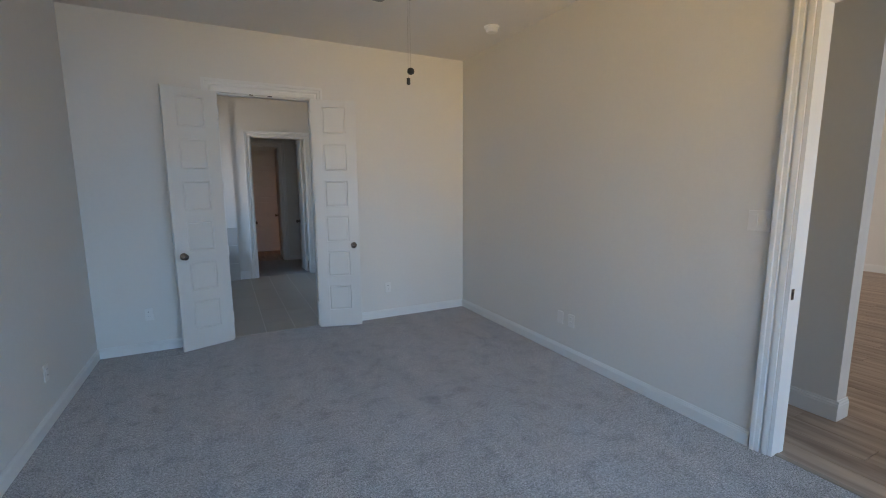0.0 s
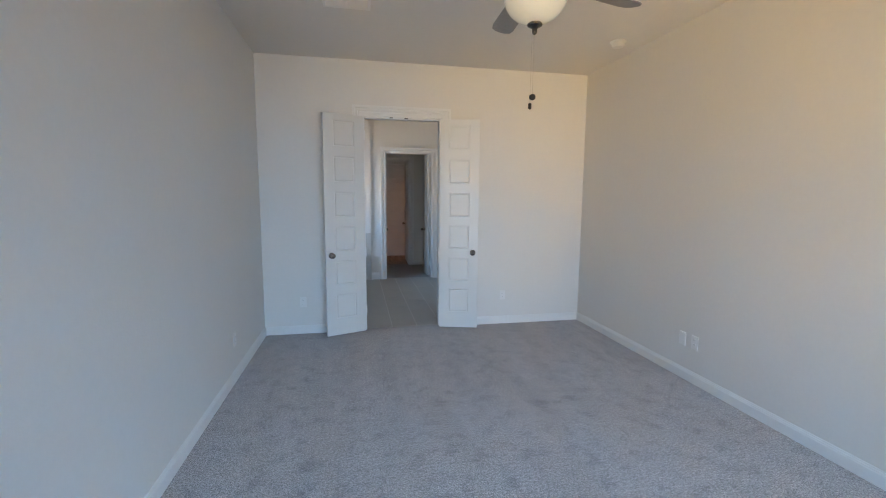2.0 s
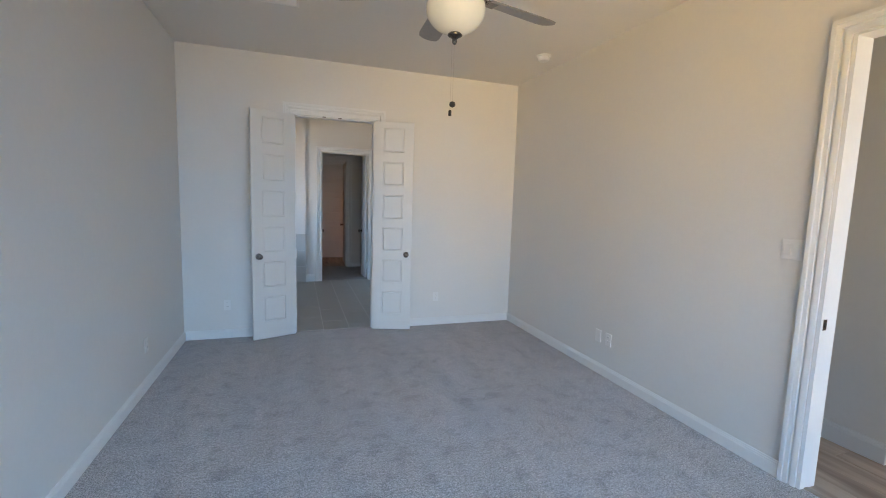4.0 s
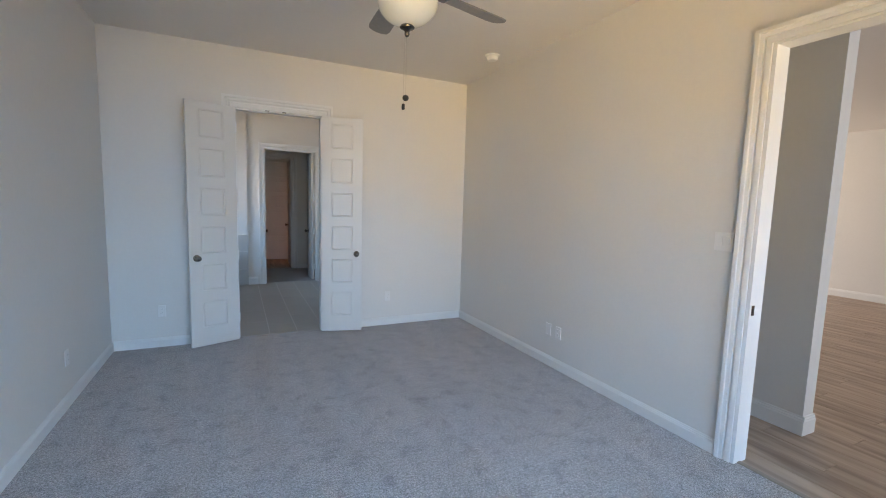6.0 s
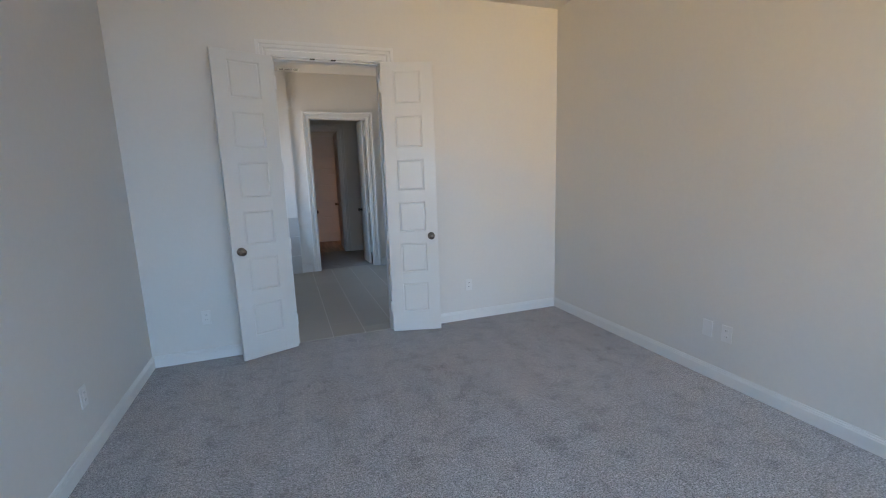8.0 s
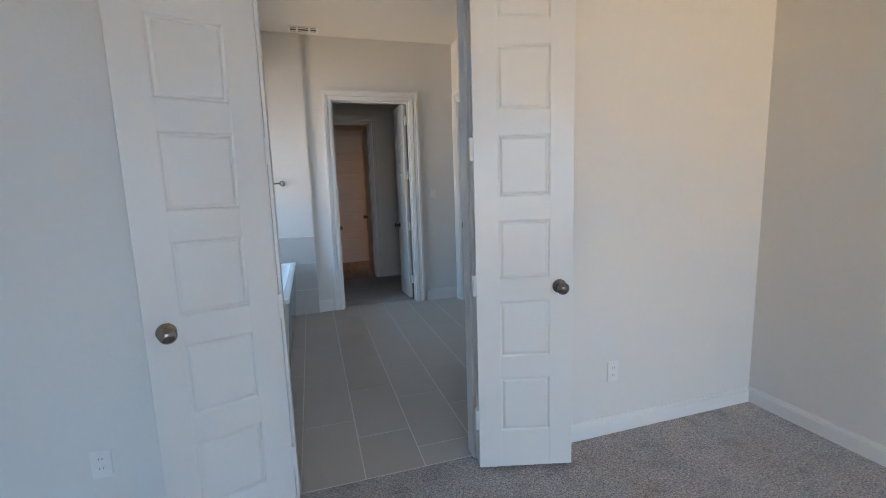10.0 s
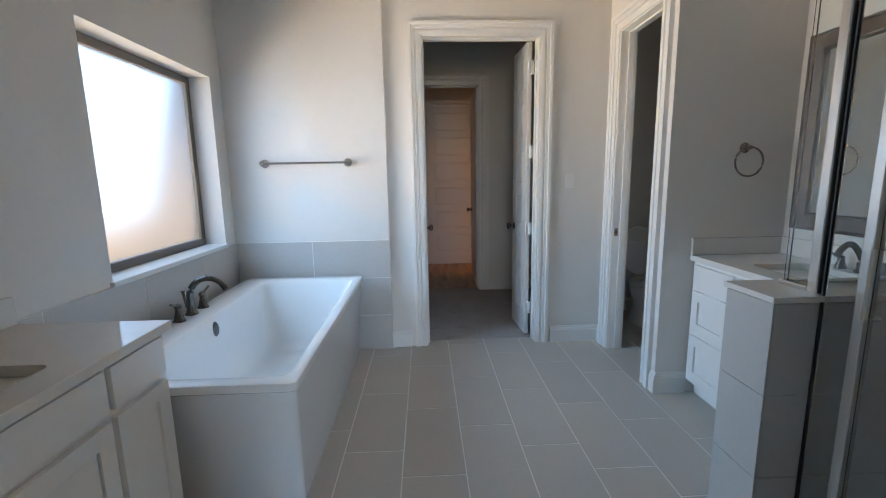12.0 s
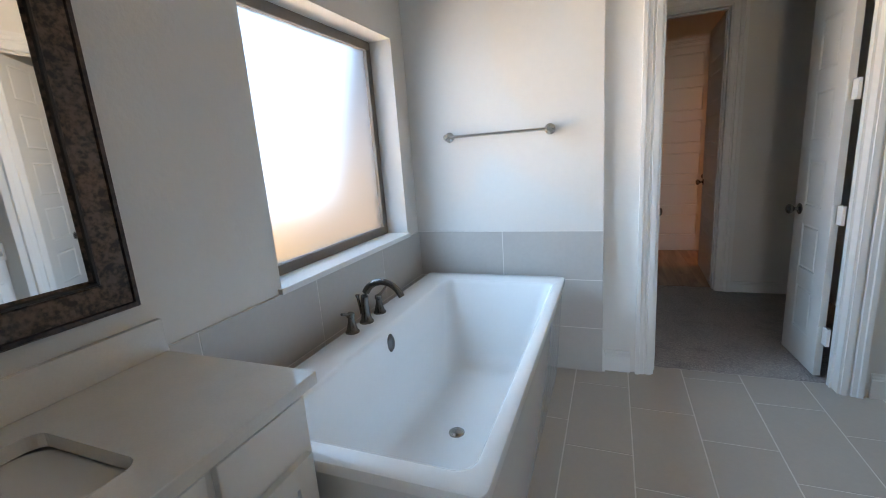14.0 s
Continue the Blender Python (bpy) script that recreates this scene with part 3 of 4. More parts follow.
bm = bmesh.new()
lathe(bm, [(0.060, -0.0165), (0.058, -0.038), (0.050, -0.050), (0.046, -0.054), (0.015, -0.056)], 28)
part("cover", bm, PLASTIC, ob, smooth=True)
ob.matrix_basis = pose(2.69, 3.90, H)

# ceiling registers
def register(name, x0, x1, y0, y1, slats, along, halves, label, slat_mat):
    ob = thing(name, label, "air vent")
    z = H
    f = 0.022
    bm = bmesh.new()
    for d in ((x0, x1, y0, y0 + f), (x0, x1, y1 - f, y1), (x0, x0 + f, y0 + f, y1 - f), (x1 - f, x1, y0 + f, y1 - f)):
        box(bm, *d, z - 0.008, z, 0.002)
    for k in range(1, halves):
        xm = x0 + (x1 - x0) * (0.5 if halves == 2 else (0.3, 0.7)[k - 1])
        box(bm, xm - 0.01, xm + 0.01, y0 + f, y1 - f, z - 0.008, z)
    part("frame", bm, PLASTIC, ob)
    boxpart("backing", ob, slat_mat, (x0 + f, x1 - f, y0 + f, y1 - f, z - 0.0015, z - 0.0003), 0)
    for k in range(slats):
        u = (k + 0.5) / slats
        bm = bmesh.new()
        if along == "x":
            yy = y0 + f + (y1 - y0 - 2 * f) * u
            box(bm, x0 + f, x1 - f, yy - 0.001, yy + 0.001, -0.005, 0.005)
            bmesh.ops.rotate(bm, verts=bm.verts, cent=(0, yy, 0), matrix=Matrix.Rotation(radians(50), 3, "X"))
        else:
            xx = x0 + f + (x1 - x0 - 2 * f) * u
            box(bm, xx - 0.001, xx + 0.001, y0 + f, y1 - f, -0.005, 0.005)
            bmesh.ops.rotate(bm, verts=bm.verts, cent=(xx, 0, 0), matrix=Matrix.Rotation(radians(50), 3, "Y"))
        bmesh.ops.translate(bm, verts=bm.verts, vec=(0, 0, z - 0.006))
        part("slat", bm, PLASTIC, ob)
    return ob

register("ceiling_vent", -0.01, 0.355, 3.35, 3.70, 18, "x", 2, "white two-panel ceiling air register", PLASTIC)
# its near-black backing sheet stands for the shade inside the duct
register("ceiling_vent", 0.37, 0.67, 7.93, 8.11, 2, "x", 3, "small white ceiling register with dark slots", SLOT)

# ---- ceiling fan ----
FX, FY = 1.106, 2.13
fan = thing("ceiling_fan", "five-blade ceiling fan with opal bowl light and pull chains", "ceiling fan")
bm = bmesh.new()
lathe(bm, [(0.07, 0.0), (0.068, -0.03), (0.045, -0.06), (0.02, -0.07)], 28)
part("canopy", bm, NICKEL, fan, "brushed nickel ceiling canopy", True)
bm = bmesh.new()
tube(bm, [(0, 0, -0.06), (0, 0, -0.2)], 0.013, 12)
part("downrod", bm, NICKEL, fan, "", True)
bm = bmesh.new()
lathe(bm, [(0.03, -0.19), (0.07, -0.205), (0.12, -0.235), (0.135, -0.28), (0.135, -0.34), (0.12, -0.375), (0.085, -0.395), (0.085, -0.42), (0.11, -0.435), (0.11, -0.455)], 36)
part("motor_housing", bm, NICKEL, fan, "brushed nickel motor housing", True)
for k in range(5):
    a = radians(14 + 72 * k)
    m = Matrix.Rotation(a, 4, "Z")
    bm = bmesh.new()
    tube(bm, [(0.12, 0, -0.385), (0.16, 0.0, -0.415), (0.21, 0.0, -0.428)], 0.011, 8)
    box(bm, 0.19, 0.26, -0.035, 0.035, -0.431, -0.425, 0.002)
    bmesh.ops.transform(bm, verts=bm.verts, matrix=m)
    part("blade_arm", bm, NICKEL, fan)
    bm = bmesh.new()
    outline = [(0.20, -0.05), (0.30, -0.058), (0.50, -0.066), (0.62, -0.068), (0.665, -0.058), (0.685, -0.03), (0.69, 0.0), (0.685, 0.03), (0.665, 0.058), (0.62, 0.068), (0.50, 0.066), (0.30, 0.058), (0.20, 0.05)]
    loft(bm, [[(x, y, z) for x, y in outline] for z in (-0.0035, 0.0035)], True, True)
    bmesh.ops.transform(bm, verts=bm.verts, matrix=m @ Matrix.Translation((0, 0, -0.421)) @ Matrix.Rotation(radians(12), 4, "X"))
    part("blade", bm, BLADE, fan, "dark grey-brown fan blade")
bm = bmesh.new()
lathe(bm, [(0.11, -0.452), (0.143, -0.458), (0.143, -0.475), (0.11, -0.478)], 36)
part("light_fitter", bm, NICKEL, fan, "", True)
bm = bmesh.new()
lathe(bm, [(0.140, -0.474), (0.149, -0.482), (0.152, -0.495)] + [(0.153 * math.cos(radians(u)), -0.508 - 0.122 * math.sin(radians(u))) for u in range(0, 88, 8)], 40)
part("bowl", bm, OPAL, fan, "cream opal glass bowl shade", True)
bm = bmesh.new()
lathe(bm, [(0.030, -0.624), (0.038, -0.634), (0.036, -0.640), (0.022, -0.646), (0.012, -0.655), (0.013, -0.668), (0.009, -0.678), (0.003, -0.682)], 20)
part("finial", bm, DARKNICKEL, fan, "", True)
for dx, zl in ((0.0, -0.965), (-0.012, -1.01)):
    bm = bmesh.new()
    tube(bm, [(dx, 0.004, -0.64), (dx, 0.004, zl)], 0.0008, 6)
    chain = part("pull_chain", bm, STEEL, fan)
    bm = bmesh.new()
    if dx == 0.0:
        lathe(bm, [(0.003, zl - 0.0), (0.014, zl - 0.006), (0.0165, zl - 0.016), (0.014, zl - 0.026), (0.003, zl - 0.032)], 16, dx, 0.004)
    else:
        lathe(bm, [(0.003, zl), (0.008, zl - 0.004), (0.0085, zl - 0.028), (0.003, zl - 0.032)], 14, dx, 0.004)
    part("pull_fob", bm, SLOT, chain, "dark pull chain fob", True)
fan.matrix_basis = pose(FX, FY, H)

# ---- bathtub ----
tub = thing("bathtub", "white freestanding rectangular acrylic bathtub with tapered sides", "bathtub")
ZT = 0.63
bm = bmesh.new()
loops = [rrect(-0.545, 0.212, 6.478, 8.058, 0.03, 0.0), rrect(-0.55, 0.214, 6.474, 8.060, 0.03, 0.012),
         rrect(-0.59, 0.256, 6.335, 8.066, 0.03, 0.585), rrect(-0.60, 0.264, 6.322, 8.068, 0.03, 0.59),
         rrect(-0.605, 0.270, 6.314, 8.070, 0.03, 0.597), rrect(-0.605, 0.270, 6.314, 8.070, 0.03, ZT - 0.010),
         rrect(-0.602, 0.267, 6.317, 8.067, 0.029, ZT - 0.003), rrect(-0.595, 0.260, 6.324, 8.060, 0.028, ZT), rrect(-0.445, 0.222, 6.376, 7.935, 0.05, ZT),
         rrect(-0.438, 0.216, 6.386, 7.930, 0.055, ZT - 0.005), rrect(-0.43, 0.207, 6.405, 7.922, 0.06, ZT - 0.025),
         rrect(-0.415, 0.165, 6.49, 7.87, 0.08, 0.43), rrect(-0.40, 0.12, 6.60, 7.81, 0.10, 0.22), rrect(-0.37, 0.09, 6.68, 7.76, 0.10, 0.165), rrect(-0.32, 0.04, 6.75, 7.70, 0.09, 0.145)]
loft(bm, loops, True, True)
part("tub_shell", bm, TUBW, tub, smooth=True)
bm = bmesh.new()
lathe(bm, [(0.036, 0), (0.036, 0.004), (0.028, 0.010), (0.01, 0.012)], 24)
bmesh.ops.translate(bm, verts=bm.verts, vec=(-0.124, 7.15, 0.146))
part("drain_stopper", bm, NICKEL, tub, "chrome drain stopper", True)
bm = bmesh.new()
lathe(bm, [(0.034, 0), (0.034, 0.012), (0.026, 0.02), (0.01, 0.022)], 24)
bmesh.ops.transform(bm, verts=bm.verts, matrix=Matrix.Translation((-0.438, 7.165, 0.548)) @ Matrix.Rotation(radians(86), 4, "Y") @ Matrix.Diagonal((1.3, 0.95, 1, 1)))
part("overflow_plate", bm, DARKNICKEL, tub, "dark nickel overflow plate", True)
rebase(tub, -0.16, 7.17, 0.0)

faucet = thing("tub_faucet", "dark nickel roman tub faucet with two lever handles", "faucet")
SX, SY = -0.562, 7.195
bm = bmesh.new()
lathe(bm, [(0.034, 0), (0.034, 0.006), (0.027, 0.012), (0.023, 0.03), (0.02, 0.05)], 20)
bmesh.ops.translate(bm, verts=bm.verts, vec=(SX, SY, ZT))
part("spout_base", bm, DARKNICKEL, faucet, smooth=True)
bm = bmesh.new()
arc, rad = [(SX, SY, ZT + 0.03), (SX + 0.001, SY, ZT + 0.065)], [0.021, 0.019]
for k in range(14):
    u = radians(174 - 152 * k / 13)
    arc.append((SX + 0.104 + 0.104 * math.cos(u), SY, ZT + 0.098 + 0.106 * math.sin(u)))
    rad.append(0.0185 - 0.0055 * k / 13 + (0.0015 if k > 11 else 0))
tube(bm, arc, 0.02, 14, rad)
part("spout", bm, DARKNICKEL, faucet, smooth=True)
bm = bmesh.new()
tube(bm, [(SX - 0.022, SY, ZT + 0.04), (SX - 0.034, SY, ZT + 0.12), (SX - 0.036, SY, ZT + 0.135)], 0.008, 10, [0.007, 0.007, 0.012])
part("diverter", bm, DARKNICKEL, faucet, smooth=True)
for yy, sgn in ((7.072, -1), (7.322, 1)):
    bm = bmesh.new()
    lathe(bm, [(0.032, 0), (0.032, 0.006), (0.026, 0.012), (0.016, 0.05), (0.014, 0.07), (0.019, 0.076), (0.017, 0.09), (0.008, 0.096)], 20)
    bmesh.ops.translate(bm, verts=bm.verts, vec=(SX, yy, ZT))
    hb = part("handle_base", bm, DARKNICKEL, faucet, smooth=True)
    bm = bmesh.new()
    tube(bm, [(SX, yy, ZT + 0.088), (SX + 0.004, yy + sgn * 0.03, ZT + 0.095), (SX + 0.006, yy + sgn * 0.072, ZT + 0.112)], 0.007, 10, [0.009, 0.007, 0.006])
    part("lever", bm, DARKNICKEL, hb, smooth=True)
rebase(faucet, SX, SY, ZT)

# ---- towel bar and ring ----
bar = thing("towel_bar", "brushed nickel towel bar on round posts", "towel bar")
bm = bmesh.new()
tube(bm, [(-0.44, JY - 0.06, 1.483), (0.195, JY - 0.06, 1.483)], 0.009, 12)
part("rail", bm, CHROME, bar, smooth=True)
for xx in (-0.43, 0.185):
    bm = bmesh.new()
    lathe(bm, [(0.031, 0), (0.031, 0.006), (0.024, 0.012), (0.013, 0.018), (0.012, 0.045), (0.018, 0.05), (0.018, 0.068), (0.012, 0.074)], 20)
    bmesh.ops.transform(bm, verts=bm.verts, matrix=Matrix.Translation((xx, JY, 1.483)) @ Matrix.Rotation(radians(90), 4, "X"))
    part("post", bm, CHROME, bar, smooth=True)
rebase(bar, -0.12, JY, 1.483)
ringo = thing("towel_ring", "brushed nickel towel ring on the greige wall", "towel ring")
RX, RZ = 2.61, 1.50
bm = bmesh.new()
lathe(bm, [(0.03, 0), (0.03, 0.006), (0.022, 0.012), (0.013, 0.018), (0.012, 0.05), (0.006, 0.054)], 20)
bmesh.ops.transform(bm, verts=bm.verts, matrix=Matrix.Translation((RX, TY, RZ)) @ Matrix.Rotation(radians(90), 4, "X"))
part("post", bm, NICKEL, ringo, smooth=True)
bm = bmesh.new()
tube(bm, [(RX + 0.082 * math.sin(2 * math.pi * k / 32), TY - 0.045, RZ - 0.08 + 0.082 * math.cos(2 * math.pi * k / 32)) for k in range(33)], 0.0055, 8)
part("ring", bm, NICKEL, ringo, smooth=True)
rebase(ringo, RX, TY, RZ)


# ---- vanities ----
def shaker(parent, name, y0, y1, z0, z1, x, s, handle=False):
    """A cabinet front facing s (+1: +x): frame and recessed panel, or a flat drawer front."""
    th = 0.02
    xs = (x, x + s * th) if s > 0 else (x + s * th, x)
    ob = None
    if name == "drawer_front":
        return boxpart("drawer_front", parent, CAB, (*xs, y0, y1, z0, z1), 0.003)
    r = 0.058
    bm = bmesh.new()
    for d in ((y0, y0 + r, z0, z1), (y1 - r, y1, z0, z1), (y0 + r - 0.001, y1 - r + 0.001, z0, z0 + r), (y0 + r - 0.001, y1 - r + 0.001, z1 - r, z1)):
        box(bm, *xs, *d, 0.0015)
    ob = part(name, bm, CAB, parent)
    xp = (x, x + s * 0.009) if s > 0 else (x + s * 0.009, x)
    boxpart("door_panel", ob, CAB, (*xp, y0 + r - 0.006, y1 - r + 0.006, z0 + r - 0.006, z1 - r + 0.006), 0)
    return ob

def counter(name, x0, x1, y0, y1, sink, label):
    bm = bmesh.new()
    sx0, sx1, sy0, sy1 = sink
    z1, z0 = 0.88, 0.848
    loft(bm, [rrect(sx0, sx1, sy0, sy1, 0.032, z0), rrect(x0, x1, y0, y1, 0.002, z0), rrect(x0, x1, y0, y1, 0.002, z1 - 0.002), rrect(x0 + 0.002, x1 - 0.002, y0 + 0.002, y1 - 0.002, 0.002, z1),
              rrect(sx0, sx1, sy0, sy1, 0.032, z1), rrect(sx0, sx1, sy0, sy1, 0.032, z0)])
    return tagged(new(name, mesh_of(name, bm, QUARTZ)), label, "countertop")

def basin(name, sink, label):
    sx0, sx1, sy0, sy1 = sink
    bm = bmesh.new()
    e = 0.012
    loft(bm, [rrect(sx0 - e, sx1 + e, sy0 - e, sy1 + e, 0.06, 0.846), rrect(sx0 + 0.002, sx1 - 0.002, sy0 + 0.002, sy1 - 0.002, 0.05, 0.846), rrect(sx0 + 0.02, sx1 - 0.02, sy0 + 0.02, sy1 - 0.02, 0.06, 0.76), rrect(sx0 + 0.06, sx1 - 0.06, sy0 + 0.06, sy1 - 0.06, 0.06, 0.72)], False, True)
    ob = tagged(new(name, mesh_of(name, bm, CERAMIC, True)), label, "sink")
    bm = bmesh.new()
    lathe(bm, [(0.022, 0.721), (0.022, 0.724), (0.01, 0.727)], 18, (sx0 + sx1) / 2, (sy0 + sy1) / 2)
    part("drain", bm, NICKEL, ob, smooth=True)
    return ob

def basin_faucet(x, y, s):
    ob = thing("basin_faucet", "dark nickel basin faucet with a curved spout", "faucet")
    bm = bmesh.new()
    lathe(bm, [(0.026, 0), (0.026, 0.006), (0.018, 0.014), (0.016, 0.05)], 18)
    part("base", bm, DARKNICKEL, ob, smooth=True)
    bm = bmesh.new()
    tube(bm, [(s * 0.13 * u, 0, 0.04 + 0.10 * math.sin(math.pi * (0.08 + 0.78 * u))) for u in [k / 10 for k in range(11)]], 0.014, 10)
    part("spout", bm, DARKNICKEL, ob, smooth=True)
    for dy in (-0.1, 0.1):
        bm = bmesh.new()
        lathe(bm, [(0.025, 0), (0.025, 0.006), (0.014, 0.04), (0.016, 0.06), (0.006, 0.066)], 16, 0, dy)
        hb = part("handle_base", bm, DARKNICKEL, ob, smooth=True)
        bm = bmesh.new()
        tube(bm, [(0, dy, 0.055), (0, dy * 1.6, 0.07)], 0.006, 8)
        part("lever", bm, DARKNICKEL, hb, smooth=True)
    ob.matrix_basis = pose(x, y, 0.88)

# west vanity
VF = -0.185
van = thing("vanity_cabinet", "white shaker bathroom vanity cabinet under pale quartz", "cabinet", "bathroom vanities")
bm = bmesh.new()
box(bm, WX + 0.004, VF, BN + T + 0.004, 6.305, 0.09, 0.846, 0.001)
box(bm, WX + 0.004, VF - 0.06, BN + T + 0.004, 6.30, 0.0, 0.089)
part("body", bm, CAB, van)
for y0, y1 in ((6.032, 6.285), (5.59, 6.008), (5.145, 5.565)):
    shaker(van, "drawer_front", y0, y1, 0.705, 0.838, VF, 1)
    shaker(van, "cabinet_door", y0, y1, 0.115, 0.682, VF, 1)
rebase(van, -0.44, 5.7, 0.0)
SINKW = (-0.585, -0.265, 5.46, 5.968)
counter("countertop", WX + 0.002, -0.157, BN + T + 0.003, 6.33, SINKW, "pale greige polished quartz countertop with undermount sink cutout")
basin("sink", SINKW, "white undermount rectangular basin")
bm = bmesh.new()
box(bm, WX + 0.002, WX + 0.022, BN + T + 0.004, 6.328, 0.881, 0.98, 0.002)
tagged(new("backsplash", mesh_of("backsplash", bm, QUARTZ)), "low pale quartz backsplash strip on the counter", "backsplash")
basin_faucet(-0.64, 5.70, 1)
# east vanity
PY0, PY1, PX = 6.12, 6.34, 1.88
van = thing("vanity_cabinet", "white shaker drawer vanity against the shower half wall", "cabinet", "bathroom vanities")
bm = bmesh.new()
box(bm, 2.365, EX - 0.003, PY1 + 0.004, TY - 0.004, 0.09, 0.846, 0.001)
box(bm, 2.425, EX - 0.003, PY1 + 0.004, TY - 0.004, 0.0, 0.089)
part("body", bm, CAB, van)
for z0, z1 in ((0.695, 0.825), (0.42, 0.67), (0.115, 0.395)):
    if z0 > 0.6:
        shaker(van, "drawer_front", 6.93, 7.255, z0, z1, 2.365, -1)
    else:
        shaker(van, "drawer", 6.93, 7.255, z0, z1, 2.365, -1)
shaker(van, "drawer_front", 6.45, 6.905, 0.695, 0.825, 2.365, -1)
shaker(van, "cabinet_door", 6.45, 6.905, 0.115, 0.67, 2.365, -1)
rebase(van, 2.63, 6.85, 0.0)
SINKE = (2.47, 2.77, 6.50, 6.98)
counter("countertop", 2.335, EX - 0.002, PY1 + 0.003, TY - 0.003, SINKE, "pale greige polished quartz countertop beside the shower")
basin("sink", SINKE, "white undermount rectangular basin")
bm = bmesh.new()
box(bm, 2.335, EX - 0.024, TY - 0.023, TY - 0.003, 0.881, 0.98, 0.002)
box(bm, EX - 0.023, EX - 0.003, PY1 + 0.004, TY - 0.003, 0.881, 0.98, 0.002)
tagged(new("backsplash", mesh_of("backsplash", bm, QUARTZ)), "low pale quartz backsplash round the counter corner", "backsplash")
basin_faucet(EX - 0.075, 6.74, -1)


def framed_mirror(x, s, y0, y1, z0, z1, label):
    ob = thing("wall_mirror", label, "mirror", "framed mirrors")
    w = 0.095
    prof = [(0.0, 0.0), (0.0, 0.03), (0.008, 0.034), (0.016, 0.03), (0.075, 0.018), (0.082, 0.022), (0.088, 0.018), (w, 0.008), (w, 0.0)]
    corners = [(y0, z0, 1, 1), (y1, z0, -1, 1), (y1, z1, -1, -1), (y0, z1, 1, -1)]
    bm = bmesh.new()
    loops = [[(x + s * v, cy + sy * u, cz + sz * u) for cy, cz, sy, sz in corners] for u, v in prof]
    loft(bm, loops)
    part("frame", bm, FRAMEW, ob, "mottled dark bronze moulded frame")
    for nm, u0, u1, v in (("outer_bead", 0.001, 0.017, 0.036), ("inner_bead", 0.078, 0.09, 0.0235)):
        bm = bmesh.new()
        loft(bm, [[(x + s * vv, cy + sy * u, cz + sz * u) for cy, cz, sy, sz in corners] for u, vv in ((u0, v - 0.006), (u0 + 0.003, v), (u1 - 0.003, v), (u1, v - 0.006))])
        part(nm, bm, BEAD if nm == "outer_bead" else FRAMED, ob, "bronze outer frame bead" if nm == "outer_bead" else "near-black inner frame bead")
    xs = sorted((x + s * 0.002, x + s * 0.007))
    boxpart("mirror_glass", ob, MIRROR, (*xs, y0 + w - 0.004, y1 - w + 0.004, z0 + w - 0.004, z1 - w + 0.004), 0)
    rebase(ob, x, (y0 + y1) / 2, z0)

framed_mirror(WX, 1, 5.18, 6.277, 1.04, 2.08, "large rectangular mirror in a mottled dark bronze frame")
framed_mirror(EX, -1, 6.47, 7.22, 1.04, 2.08, "rectangular mirror in a mottled dark bronze frame")

# ---- shower ----
hw = thing("shower_half_wall", "tiled shower half wall with a quartz cap", "half wall")
PZ = 0.943
boxpart("core", hw, GROUT, (PX + 0.008, EX - 0.002, PY0 + 0.008, PY1 - 0.002, 0.0, PZ - 0.001), 0)
boxpart("cap", hw, QUARTZ, (PX - 0.012, EX - 0.002, PY0 - 0.012, PY1 + 0.001, PZ, PZ + 0.021), 0.003, "pale quartz cap slab")
zs = [0.003, 0.31, 0.618, PZ - 0.003]
for a, b in zip(zs, zs[1:]):
    boxpart("tile", hw, WTILE, (PX, PX + 0.008, PY0 + 0.0, PY1 - 0.003, a, b - 0.003), 0.001)
    for xa, xb in ((PX + 0.009, 2.22), (2.223, 2.83), (2.833, EX - 0.003)):
        boxpart("tile", hw, WTILE, (xa, xb, PY0, PY0 + 0.008, a, b - 0.003), 0.001)
rebase(hw, 2.4, 6.26, 0)
sh = thing("shower_enclosure", "clear glass shower enclosure in brushed nickel frames", "shower enclosure")
GX, GT, SY1 = 2.04, 2.02, 5.965
def mbar(nm, d):
    boxpart(nm, sh, CHROME, d, 0.004)
GY = PY1 - 0.065
mbar("post", (GX - 0.02, GX + 0.02, PY0 + 0.004, PY0 + 0.04, PZ + 0.0215, GT))
boxpart("gasket", sh, SLOT, (GX - 0.006, GX + 0.006, PY0 - 0.007, PY0 - 0.001, 0.05, GT), 0.001)
mbar("bottom_track", (GX - 0.02, GX + 0.02, PY0 + 0.04, GY, PZ + 0.0215, PZ + 0.042))
mbar("side_track", (GX + 0.02, EX - 0.003, GY - 0.02, GY, PZ + 0.0215, PZ + 0.036))
mbar("top_track", (GX - 0.02, GX + 0.02, BN + T + 0.02, GY, GT, GT + 0.04))
mbar("sill_track", (GX - 0.03, GX + 0.03, BN + T + 0.02, PY0 - 0.003, 0.0, 0.05))
mbar("door_stile", (GX - 0.018, GX + 0.018, SY1, SY1 + 0.035, 0.06, GT - 0.01))
mbar("door_stile", (GX - 0.018, GX + 0.018, BN + T + 0.05, BN + T + 0.085, 0.06, GT - 0.01))
for nm, d in (("glass_panel", (GX - 0.003, GX + 0.003, PY0 + 0.04, GY - 0.004, PZ + 0.04, GT)),
              ("glass_panel", (GX + 0.01, EX - 0.01, GY - 0.013, GY - 0.007, PZ + 0.034, GT)),
              ("door_glass", (GX - 0.003, GX + 0.003, SY1 + 0.035, PY0 - 0.014, 0.06, GT - 0.01)),
              ("door_glass", (GX - 0.003, GX + 0.003, BN + T + 0.085, SY1, 0.06, GT - 0.01))):
    boxpart(nm, sh, CLEAR, d, 0)
bm = bmesh.new()
